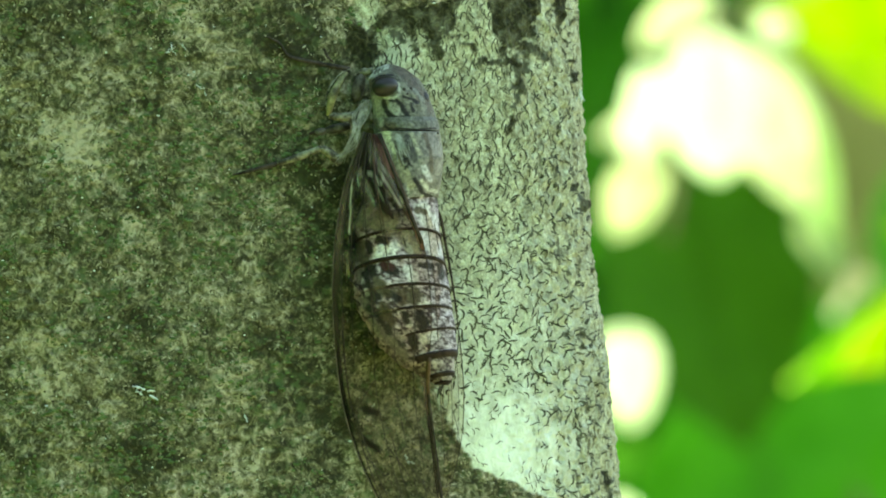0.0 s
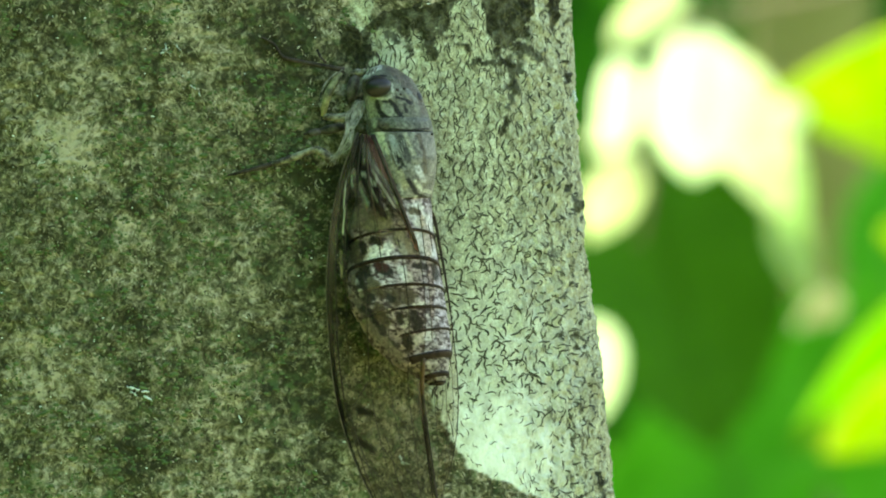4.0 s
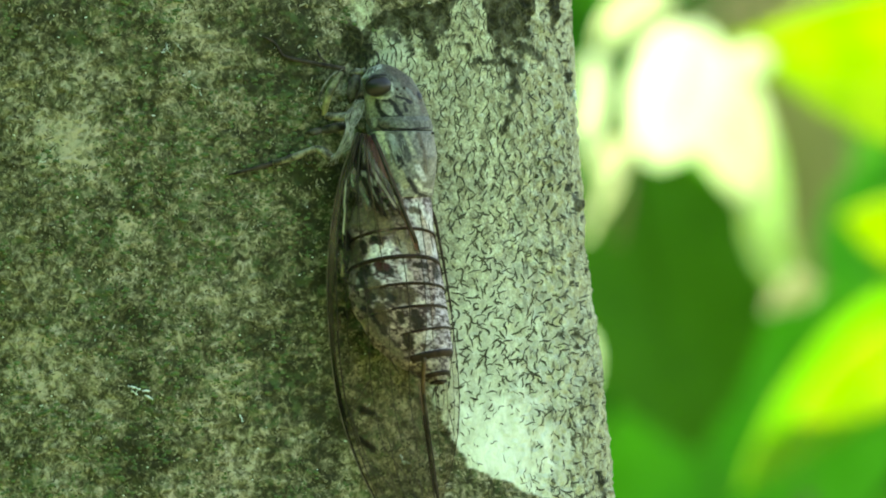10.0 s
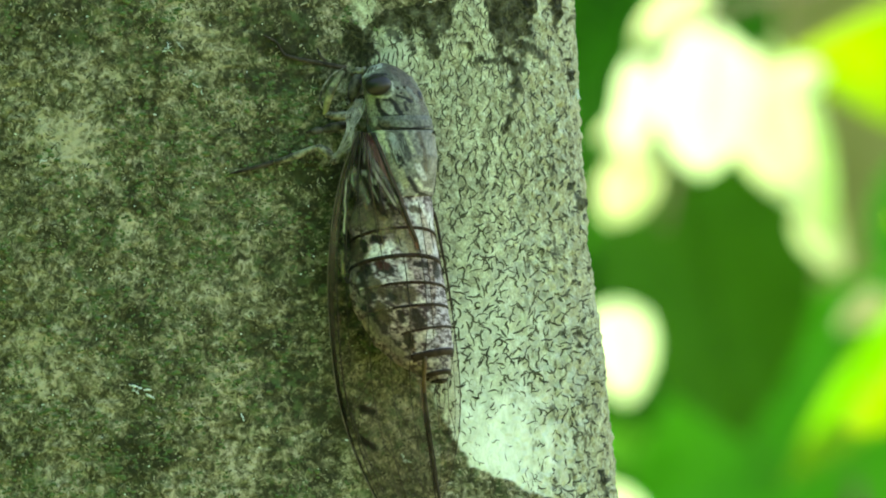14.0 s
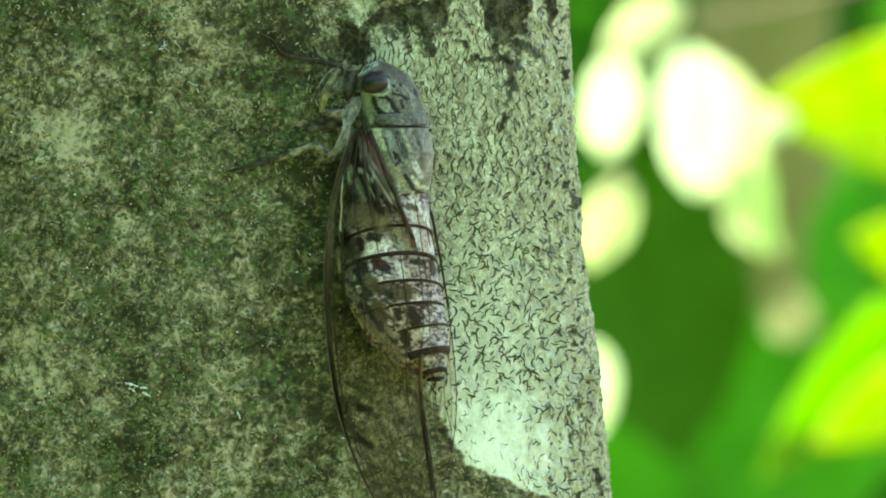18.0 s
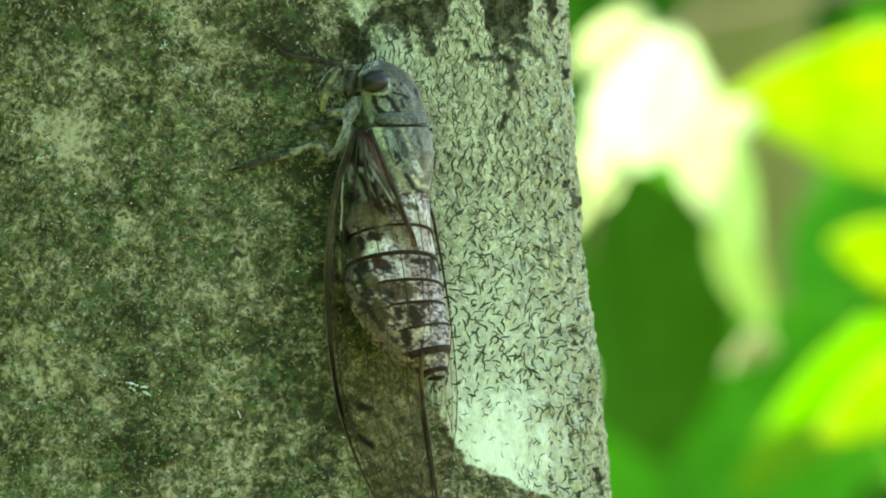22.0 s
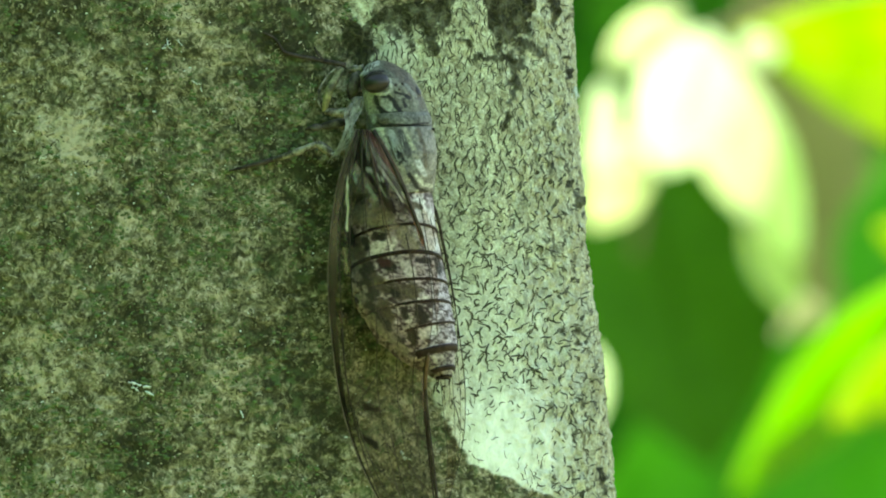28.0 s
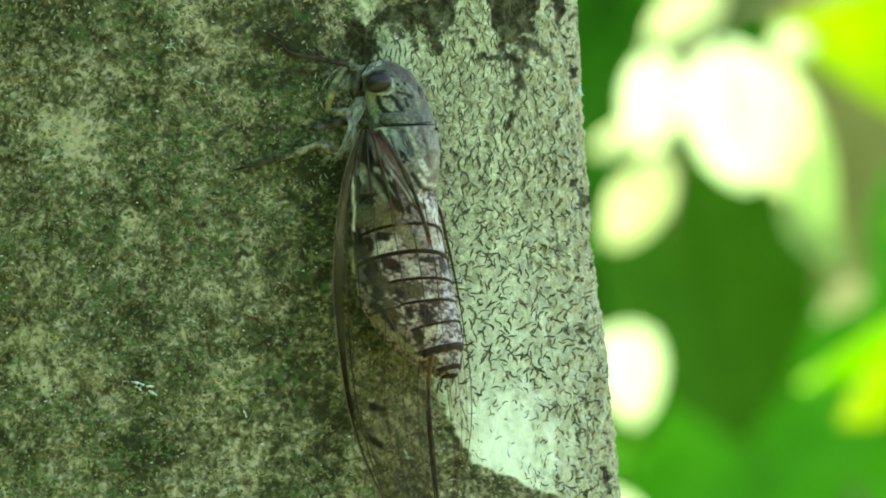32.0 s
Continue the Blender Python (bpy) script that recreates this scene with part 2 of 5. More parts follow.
DOWN = simple("down_grey", (0.13, 0.135, 0.12), (0.34, 0.355, 0.32), 1200, 0.8)
WING = wing_material()


SKIN = skin_material()


# ---- mesh helpers ----
def obj(name, verts, faces, mat, parent=None, label="", smooth=True):
    me = bpy.data.meshes.new(name)
    me.from_pydata([tuple(v) for v in verts], [], faces)
    me.materials.append(mat)
    if smooth:
        me.shade_smooth()
    ob = new(name, me)
    ob.parent = parent
    if label:
        tagged(ob, label)
    return ob


def part(name, bm, mat, parent, label=""):
    me = bpy.data.meshes.new(name)
    bm.to_mesh(me)
    bm.free()
    me.materials.append(mat)
    me.shade_smooth()
    ob = new(name, me)
    ob.parent = parent
    if label:
        tagged(ob, label)
    return ob


def tube(points, radii, n=8):
    """Verts and faces of a capped tube along points."""
    pts = [Vector(p) for p in points]
    verts, faces = [], []
    up = Vector((0.31, 0.87, 0.38))
    for i, p in enumerate(pts):
        d = (pts[min(i + 1, len(pts) - 1)] - pts[max(i - 1, 0)]).normalized()
        a = d.cross(up).normalized()
        c = d.cross(a)
        r = radii[i] if isinstance(radii, (list, tuple)) else radii
        for k in range(n):
            w = 2 * math.pi * k / n
            verts.append(p + a * (r * math.cos(w)) + c * (r * math.sin(w)))
    for i in range(len(pts) - 1):
        for k in range(n):
            k2 = (k + 1) % n
            faces.append((i * n + k, i * n + k2, (i + 1) * n + k2, (i + 1) * n + k))
    faces.append(tuple(range(n))[::-1])
    faces.append(tuple(range((len(pts) - 1) * n, len(pts) * n)))
    return verts, faces


def smooth_line(points, n):
    """n points along a Catmull-Rom curve through points."""
    p = [Vector(q) for q in points]
    out = []
    for i in range(n):
        s = i / (n - 1) * (len(p) - 1)
        k = min(int(s), len(p) - 2)
        f = s - k
        a, b, c, d = p[max(k - 1, 0)], p[k], p[k + 1], p[min(k + 2, len(p) - 1)]
        out.append(0.5 * ((2 * b) + (c - a) * f + (2 * a - 5 * b + 4 * c - d) * f * f + (3 * b - a - 3 * c + d) * f ** 3))
    return out


# ---- fractal noise on arrays ----
LATTICES = {}


def lattice(seed):
    if seed not in LATTICES:
        LATTICES[seed] = np.random.RandomState(seed).rand(512, 512)
    return LATTICES[seed]


def vnoise(x, y, seed):
    g = lattice(seed)
    xi, yi = np.floor(x).astype(int), np.floor(y).astype(int)
    fx, fy = x - xi, y - yi
    fx, fy = fx * fx * (3 - 2 * fx), fy * fy * (3 - 2 * fy)
    a, b = g[xi % 512, yi % 512], g[(xi + 1) % 512, yi % 512]
    c, d = g[xi % 512, (yi + 1) % 512], g[(xi + 1) % 512, (yi + 1) % 512]
    return (a * (1 - fx) + b * fx) * (1 - fy) + (c * (1 - fx) + d * fx) * fy


def fbm(x, y, seed, octaves=4):
    t, amp, tot = 0, 1.0, 0
    for o in range(octaves):
        t = t + amp * vnoise(x * 2 ** o + 17 * o, y * 2 ** o + 5 * o, seed + o)
        tot += amp
        amp *= 0.55
    return t / tot


# ---- the trunk: plan in mm ----
HALF_W, HALF_D, POWER = 47.0, 36.0, 2.5
LEAN = -0.0915


def axis_x(v):
    return 17.65 - HALF_W + LEAN * v + np.interp(v, (-60, -29.5, -20, -13, -4, 9.4, 29.5, 60), (0.1, 0.25, 0.45, 0.35, -0.1, -0.1, 0.27, 0.3))


def bark_y(u, v):
    """Depth of the plain trunk's face at (u, v), mm."""
    s = min(abs(u - axis_x(v)) / HALF_W, 0.999)
    return HALF_D * (1 - (1 - s ** POWER) ** (1 / POWER))


def smoothstep(a, b, x):
    t = np.clip((x - a) / (b - a), 0, 1)
    return t * t * (3 - 2 * t)


def bark_masks(u, v):
    """pale blotches with the cicada's shadow painted in, white lichen, clean lichen and dark moss on the face at (u, v)
    in mm.
    """
    rag = (fbm(u * 0.55, v * 0.55, 3, 4) - 0.5)
    fine = (fbm(u * 1.6, v * 1.6, 9, 3) - 0.5)
    bv = np.array([-34.7, -30.7, -28.7, -27.3, -26.0, -21.3, -16.6, -10.6, 2.7, 16.1, 22.1, 24.5, 25.5, 28.1, 32.1])
    bu = np.array([27.8, 14.4, 9.4, 6.4, 3.2, 0.4, -1.8, -2.8, -5.6, -8.6, -9.1, -8.6, -8.3, -5.6, 15.1])
    edge = np.interp(v, bv, bu)
    patch = smoothstep(-0.35, 0.35, (u - edge) + rag * 2.0 + fine * 1.5)
    # pale wedge above the head
    wu, wv = (-9.62, 28.46)
    wedge = smoothstep(-0.3, 0.3, 1.5 - np.abs(u - wu - 0.25 * (wv - v)) * (1 + 0.25 * np.maximum(0, wv - v)) - np.maximum(0, wv - 2.2 - v) * 1.2 + rag * 2 + fine)
    # moss that hangs down from the top, broken by bare lichen
    hx, hv = zip((-9.62, 25.32), (-8.02, 25.59), (-6.28, 25.72), (-4.61, 25.05), (-2.94, 25.59), (-1.27, 24.79), (0.40, 25.72), (1.27, 27.73), (2.07, 33.47), (4.28, 33.47), (4.94, 28.79), (5.88, 24.65), (7.75, 23.72), (9.42, 24.25), (10.76, 26.79), (11.42, 33.47), (12.56, 31.47), (13.43, 25.99), (13.96, 28.13), (14.43, 33.47))
    drip = smoothstep(-0.35, 0.35, (v - np.interp(u, hx, hv)) + rag * 4.2 + fine * 3.4) * (u > edge - 1.5)
    for (cu, cv), (du, dv), r in (((4.41, 22.25), (8.28, 21.98), 0.42), ((8.08, 22.78), (8.69, 18.77), 0.46), ((8.55, 19.44), (7.08, 13.76), 0.2), ((6.75, 23.78), (7.08, 21.98), 0.45), ((6.75, 22.11), (7.75, 19.44), 0.3), ((9.22, 23.98), (11.62, 22.92), 0.45),
                                  ((9.42, 23.32), (9.22, 20.91), 0.25), ((-1.34, 24.79), (-1.07, 23.18), 0.6), ((-6.28, 25.32), (-5.28, 24.52), 0.45), ((-4.14, 25.59), (-3.67, 23.05), 0.16), ((2.27, 24.25), (2.81, 23.98), 0.4), ((-2.14, 26.12), (-1.80, 24.12), 0.3), ((-9.62, 25.05), (-8.62, 23.05), 1.0), ((-11.09, 25.45), (-9.62, 21.98), 1.1),
                                  ((15.43, 7.42), (16.44, 5.41), 0.45), ((15.10, 28.13), (14.70, 27.32), 0.22), ((15.23, 23.12), (14.83, 22.65), 0.2), ((15.30, 20.91), (15.10, 20.24), 0.18),
                                  ((16.17, -10.62), (16.44, -11.83), 0.3), ((18.84, -26.99), (19.44, -29.33), 0.45), ((14.43, -10.29), (14.56, -10.96), 0.25), ((17.10, 0.07), (17.50, -2.61), 0.2), ((13.09, 15.77), (12.76, 14.43), 0.3)):
        h = np.clip(((u - cu) * (du - cu) + (v - cv) * (dv - cv)) / ((du - cu) ** 2 + (dv - cv) ** 2), 0, 1)
        dist = np.hypot(u - cu - h * (du - cu), v - cv - h * (dv - cv))
        drip = np.maximum(drip, smoothstep(0.18, -0.12, dist - r + rag * 1.5 + fine * 1.3))
    cu, cv = (6.41, -23.98)
    clean = smoothstep(9.5, 3.0, np.hypot((u - cu) * 0.75, (v - cv) * 0.9) + rag * 9)
    cu, cv = (4.41, -13.30)
    clean = np.maximum(clean, 0.42 * smoothstep(15.0, 3.0, np.hypot((u - cu) * 0.9, (v - cv) * 0.8) + rag * 11 + fine * 4))
    cu, cv = (-5.61, 23.12)
    clean = np.maximum(clean, 0.7 * smoothstep(2.6, 0.4, np.hypot(u - cu, v - cv) + rag * 4))
    pale = np.zeros_like(u)
    # negative entries beside the wing paint the cicada's shadow on the bark
    for (cu, cv), r, a in (((-45.03, 12.09), 5.2, 1.0), ((-30.33, 26.79), 2.6, 1.5), ((-36.34, 2.41), 1.8, 1.3), ((-31.33, -10.62), 2.6, 1.1), ((-25.65, -15.97), 3.5, 0.9), ((-43.69, -26.66), 4.5, 0.9),
                           ((-48.37, -13.30), 5.0, 0.7), ((-24.32, -25.99), 4.0, 0.8), ((-22.98, 22.78), 2.0, 0.2), ((-19.64, 26.12), 6.0, -0.9), ((-46.37, -18.64), 2.6, 0.9), ((-35.01, 10.09), 3.0, 0.5),
                           ((-25.65, -3.94), 4.0, 0.5), ((-14.97, 7.42), 4.5, -1.0), ((-16.64, 0.73), 6.0, -1.1), ((-20.31, 9.42), 5.0, -0.6), ((-19.64, 19.44), 4.5, -0.8), ((-45.70, 25.45), 6.5, -0.35), ((-16.97, -13.30), 6.0, -0.9), ((-37.01, -7.95), 4.0, -0.7), ((-35.68, -23.98), 4.5, -0.9), ((-9.62, 25.45), 2.5, -1.2), ((-30.33, -15.97), 2.5, -0.7), ((-13.5, -21.0), 4.5, -0.8), ((-14.5, -28.0), 4.0, -0.6), ((-7.0, -22.0), 5.0, 0.5)):
        pale = pale + 0.62 * a * smoothstep(r * 1.25, r * 0.3, np.hypot(u - cu, v - cv) + rag * 5)
    drip = drip * (0.85 + 0.15 * smoothstep(0.35, 0.6, fbm(u * 1.1 + 7, v * 0.9 + 7, 57, 3)))
    return pale, np.maximum(patch, wedge), clean * patch, drip


def worn_mask(u, v):
    """Where the lichen crust is coarse and stained, towards the trunk's side."""
    return smoothstep(5.0, 14.5, u - 0.4 * LEAN * v)


def relief(u, v, patch, drip, worn=0.0):
    """Height of the bark's grain over the plain face, mm."""
    big = fbm(u * 0.12, v * 0.07, 21, 3) - 0.5
    mid = fbm(u * 0.8, v * 0.6, 31, 3) - 0.5
    fine = fbm(u * 2.4, v * 1.9, 41, 2) - 0.5
    return 1.1 * big + (0.5 - 0.28 * patch) * mid + (0.42 - 0.24 * patch) * fine + 0.18 * drip * (mid + 0.3) + worn * (0.75 * mid + 0.35 * fine)


def build_trunk():
    front = np.linspace(-1.0, 1.0, 470)
    ang_f = front * 1.62
    ang_b = np.linspace(1.62, 2 * math.pi - 1.62, 42)[1:-1]
    ang = np.concatenate([ang_f, ang_b])
    vs = np.concatenate([np.linspace(-1250, -60, 40), np.linspace(-56, -35, 12), np.linspace(-34, 34, 360), np.linspace(35, 56, 12), np.linspace(60, 1500, 45)])
    A, V = np.meshgrid(ang, vs)
    taper = 1.0 - 0.00011 * V + 0.5 * np.clip((-V - 1050) / 200, 0, 1) ** 2
    ca, sa = np.cos(A), np.sin(A)
    sx = np.sign(sa) * np.abs(sa) ** (2 / POWER)
    sy = np.sign(ca) * np.abs(ca) ** (2 / POWER)
    taper = np.where(np.abs(V) < 60, 1.0, taper)
    X = axis_x(V) + HALF_W * taper * sx
    Y = HALF_D - HALF_D * taper * sy
    pale, patch, clean, drip = bark_masks(X, V)
    facing = (np.cos(A) > -0.2)
    worn = worn_mask(X, V)
    H = relief(X + 0.6 * Y, V, patch, drip, worn)
    nx, ny = sa, -ca
    X = X + nx * H
    Y = Y + ny * H
    rows, cols = A.shape
    verts = np.stack([X, Y, V], -1).reshape(-1, 3) * MM
    faces = []
    for i in range(rows - 1):
        a = i * cols
        for k in range(cols):
            k2 = (k + 1) % cols
            faces.append((a + k, a + k2, a + cols + k2, a + cols + k))
    me = bpy.data.meshes.new("trunk")
    me.from_pydata(verts.tolist(), [], faces)
    for name, arr in (("pale", pale), ("patch", patch), ("clean", clean), ("drip", drip), ("worn", worn)):
        at = me.attributes.new(name, "FLOAT", "POINT")
        at.data.foreach_set("value", np.where(facing, arr, 0.3 * (name == "pale")).astype(np.float32).ravel())
    me.materials.append(BARK)
    me.shade_smooth()
    return new("trunk", me)


tree = tagged(new("tree"), "grey-green tree trunk mottled with algae and white lichen", "tree")
tree.location = (axis_x(-1250) * MM, HALF_D * MM, -1.25)
trunk = build_trunk()
trunk.parent = tree
trunk.location = -Vector(tree.location)


def bark_face(u, v):
    """Depth of the plain face and its slope at arrays u, v, mm."""
    def depth(x):
        q = np.minimum(np.abs(x - axis_x(v)) / HALF_W, 0.999)
        return HALF_D * (1 - (1 - q ** POWER) ** (1 / POWER))
    return depth(u), depth(u + 0.5) - depth(u - 0.5)


def strokes(u, v, a, turn, bend, length, width, seg, lift, crown, worn, patch, rng):
    """Curved ridges laid on the bark: arrays of start, heading, turning, length and half width (mm); verts and faces."""
    u, v, a = u.copy(), v.copy(), a.copy()
    n = len(u)
    rows = []
    for k in range(seg + 1):
        f = min(max(k / seg, 0.08), 0.92)
        w = width * (0.3 + 1.0 * math.sin(math.pi * f) ** 0.7)
        for side in (-1, 0, 1):
            vv = v + side * np.cos(a) * w
            uu = np.minimum(u - side * np.sin(a) * w, axis_x(vv) + HALF_W * 0.996)
            y, slope = bark_face(uu, vv)
            h = relief(uu + 0.6 * y, vv, patch, 0.0, worn_mask(uu, vv) if worn else 0.0) + lift + (crown * width if side == 0 else 0.0)
            r = np.hypot(1, slope)
            rows.append(np.stack([uu + slope / r * h, y - h / r, vv], -1) * MM)
        u, v = u + np.cos(a) * length / seg, v + np.sin(a) * length / seg
        a = a + turn / seg * (1.0 if k < seg / 2 else bend) + rng.normal(0, 0.15, n)
    verts = np.stack(rows, 1).reshape(-1, 3)
    m = 3 * (seg + 1)
    cell = np.array([(3 * k + q, 3 * k + q + 1, 3 * k + q + 4, 3 * k + q + 3) for k in range(seg) for q in (0, 1)])
    faces = (np.arange(n)[:, None, None] * m + cell[None]).reshape(-1, 4)
    return verts.tolist(), faces.tolist()


# script lichen: short curved dark furrows on the white patch
def build_script():
    rng = np.random.RandomState(5)
    n = 24000
    us, vs = rng.uniform(-9.0, 21.0, n), rng.uniform(-31, 31, n)
    pale, patch, clean, drip = bark_masks(us, vs)
    dice = rng.rand(n, 3)
    worn = worn_mask(us, vs)
    kept, pick = set(), []
    for i in range(n):
        u, v = us[i], vs[i]
        if patch[i] < 0.9 or drip[i] > 0.4 or dice[i, 0] < max((clean[i] - 0.44) * 1.75, 0.7 * worn[i]) or u > axis_x(v) + HALF_W * 0.993:
            continue
        cell = (int(u // 0.6), int(v // 0.94)) if v > 9 else (int(u // 0.68), 100 + int(v // 0.92))
        if cell in kept or (cell[0] + 1, cell[1]) in kept and dice[i, 1] < 0.65 or (cell[0], cell[1] + 1) in kept and dice[i, 2] < 0.65:
            continue
        kept.add(cell)
        pick.append(i)
    u, v, clean = us[pick], vs[pick], clean[pick]
    n = len(pick)
    high = v > 6
    turn = rng.normal(0, 1, n) * np.where(high, 1.5, 1.9)
    bend = rng.choice((1.0, 1.0, -1.0), n)
    a = math.pi / 2 + rng.normal(0, 1, n) * np.where(high, 0.3, 0.85) - np.where(bend > 0, turn * 0.5, 0.0)
    length = rng.uniform(0.55, 1.65, n) * (1.0 - 0.35 * smoothstep(0.42, 0.8, clean))
    width = np.where(clean > 0.5, rng.uniform(0.03, 0.055, n), np.where(v > 12, rng.uniform(0.046, 0.08, n), rng.uniform(0.055, 0.105, n)))
    verts, faces = strokes(u, v, a, turn, bend, length, width, 8, 0.03, 0.5, True, 1.0, rng)
    ob = obj("script_lichen", verts, faces, SCRIPT, tree, "fine black script lichen lines")
    ob.location = -Vector(tree.location)
    return tagged(ob, kind="stuff")


build_script()


# crusty lichen: short pale worm-like ridges and grains on the algae side
def build_crust():
    rng = np.random.RandomState(62)
    n = 17000
    u, v = rng.uniform(-55, 8, n), rng.uniform(-33, 33, n)
    pale, patch, clean, drip = bark_masks(u, v)
    thick = fbm(u * 0.35 + 11, v * 0.35 + 11, 151, 4) + 0.14 * pale
    keep = (patch < 0.4) & (drip < 0.5) & (thick + rng.normal(0, 0.07, n) > 0.5)
    u, v = u[keep], v[keep]
    n = len(u)
    grain = rng.rand(n) < 0.45
    length = np.where(grain, rng.uniform(0.12, 0.3, n), rng.uniform(0.3, 0.8, n))
    width = np.where(grain, rng.uniform(0.06, 0.13, n), rng.uniform(0.05, 0.1, n))
    verts, faces = strokes(u, v, rng.uniform(0, 6.3, n), rng.normal(0, 1.6, n), 1.0, length, width, 3, 0.04, 0.9, False, 0.0, rng)
    ob = obj("lichen_crust", verts, faces, CRUST, tree, "pale grains and worm-like ridges of crusty lichen")
    ob.location = -Vector(tree.location)
    return tagged(ob, kind="stuff")


build_crust()


def on_bark(u, v, h):
    return Vector((u * MM, (bark_y(u, v) - h) * MM, v * MM))


# loose crumbs and moss tufts on the algae side
def scatter(name, label, mat, n, seed, size, thick, clusters=()):
    """Small pointed tufts or grains on the algae side, kept where their own density is above thick."""
    rng = np.random.RandomState(seed)
    us, vs = rng.uniform(-55.0, 8.0, n), rng.uniform(-33.0, 33.0, n)
    patch = bark_masks(us, vs)[1]
    dens = fbm(us * 0.18, vs * 0.18, seed + 50, 3)
    for (cu, cv), r in clusters:
        dens = dens + 0.24 * np.exp(-((us - cu) ** 2 + (vs - cv) ** 2) / (r * r))
    verts, faces = [], []
    for u, v in zip(*[q[(patch < 0.5) & (dens > thick) & ((us < -9) | (vs > -10))] for q in (us, vs)]):
        r0 = rng.uniform(*size)
        h = relief(np.array([u + 0.6 * bark_y(u, v)]), np.array([v]), 0.0, 0.0)[0]
        c = on_bark(u, v, h + r0 * 0.25)
        base, stretch, rot = len(verts), rng.uniform(0.4, 2.2), rng.uniform(0, math.pi)
        for k in range(5):
            w, q = 2 * math.pi * k / 5 + rot, r0 * rng.uniform(0.6, 1.2)
            verts.append(c + Vector((q * math.cos(w) * stretch, 0.0003, q * math.sin(w))) * MM)
            faces.append((base + k, base + (k + 1) % 5, base + 5))
        verts.append(c + Vector((0, -r0 * 0.7, 0)) * MM)
    ob = obj(name, verts, faces, mat, tree, label, smooth=False)
    ob.location = -Vector(tree.location)
    return tagged(ob, kind="stuff")


scatter("moss", "tiny bright green moss tufts", MOSS, 7500, 61, (0.08, 0.28), 0.52,
        (((-32.0, 5.5), 4.5), ((-37.0, 2.7), 3.0), ((-33.0, -12.4), 2.2), ((-33.8, 15.2), 3.0), ((-22.0, 5.0), 3.5), ((-30.0, 0.0), 3.0)))
scatter("lichen_grain", "scattered tiny white lichen grains", FLAKE, 300, 67, (0.06, 0.14), 0.44)


def lichen_flake(u, v, lobes, seed):
    """A small leafy lichen flake: curled lobes on a short stalk."""
    rng = np.random.RandomState(seed)
    thing = tagged(new("lichen_flake"), "small pale blue-white leafy lichen flake on the bark", "lichen", "lichen flakes")
    thing.location = on_bark(u, v, -0.1)
    for du, dv, length, ang in lobes:
        bm = bmesh.new()
        d = Vector((math.cos(ang), 0, math.sin(ang)))
        s = Vector((-d.z, 0, d.x))
        grid = []
        for i in range(7):
            f = i / 6
            w = length * 0.058 * (0.6 + 0.9 * math.sin(math.pi * (0.15 + 0.75 * f))) * rng.uniform(0.35, 1.9)
            lift = 0.35 + 0.5 * f * f + 0.1 * math.sin(5 * f)
            c = Vector((du + rng.normal(0, 0.06), 0, dv + rng.normal(0, 0.06))) + d * (length * f)
            grid.append([bm.verts.new((c + s * (w * q) + Vector((0, -(lift + 0.22 * (1 - q * q)), 0))) * MM) for q in (-1, -0.4, 0.4, 1)]
                        + [bm.verts.new((c + s * (w * q) + Vector((0, -(lift - 0.12), 0))) * MM) for q in (1, -1)])
        for a, b in zip(grid, grid[1:]):
            for k in range(6):
                bm.faces.new((a[k], a[(k + 1) % 6], b[(k + 1) % 6], b[k]))
        bm.faces.new(grid[0][::-1])
        bm.faces.new(grid[-1])
        part("lobe", bm, FLAKE, thing)
    return thing


lichen_flake(*(-35.81, -16.97), ((-1.35, 0.75, 1.5, -0.32), (-1.05, 0.1, 1.0, -0.4), (-0.3, 0.35, 0.5, -1.9), (0.3, 0.12, 1.0, 0.08), (0.55, -0.35, 1.15, -0.5), (-0.9, 0.5, 0.4, -1.5)), 1)
lichen_flake(*(-32.60, 23.45), ((0.0, 0.95, 0.9, -1.5), (0.1, 0.0, 0.8, 3.6), (0.0, -0.05, 0.7, -0.6), (0.05, 0.3, 0.4, 0.2), (-0.1, 0.2, 0.5, 3.9)), 2)
lichen_flake(*(-31.13, 23.85), ((-0.2, 0.2, 0.8, -0.9), (-0.1, 0.2, 0.4, 2.8)), 10)
lichen_flake(*(-29.00, 18.77), ((-0.5, 0.5, 0.7, -0.6), (0.3, -0.1, 0.7, -1.1), (0.0, 0.15, 0.4, 0.3), (-0.4, 0.4, 0.4, 2.6)), 3)
lichen_flake(*(-4.68, -24.99), ((-0.3, 0.6, 1.1, -1.25), (0.0, -0.35, 0.9, -0.12), (0.0, -0.1, 0.7, -0.5)), 4)
lichen_flake(*(15.75, 18.11), ((0.15, 1.0, 1.5, -1.45), (0.4, 0.7, 1.1, -1.7), (0.3, 0.2, 0.7, -0.9), (0.0, 0.3, 0.9, -2.0)), 5)
lichen_flake(*(-9.09, -18.77), ((0.0, 0.0, 0.6, 0.6),), 6)
lichen_flake(*(-23.98, -19.98), ((0.0, 0.3, 0.9, -1.1),), 7)
lichen_flake(*(-42.69, -5.28), ((0.0, 0.0, 0.5, 0.2),), 8)
lichen_flake(*(-47.84, 9.75), ((0.0, 0.0, 0.7, 1.2), (0.3, 0.4, 0.6, 0.3)), 9)


# ---- the cicada ----
cicada = tagged(new("cicada"), "mottled grey-brown cicada with clear veined wings clinging head-up to the bark", "cicada")
CO = on_bark(*(-5.61, 2.74), 0.0)
cicada.location = CO
TILT = radians(24)
DORSAL = Vector((math.sin(TILT), -math.cos(TILT), 0))
LATERAL = Vector((math.cos(TILT), math.sin(TILT), 0))
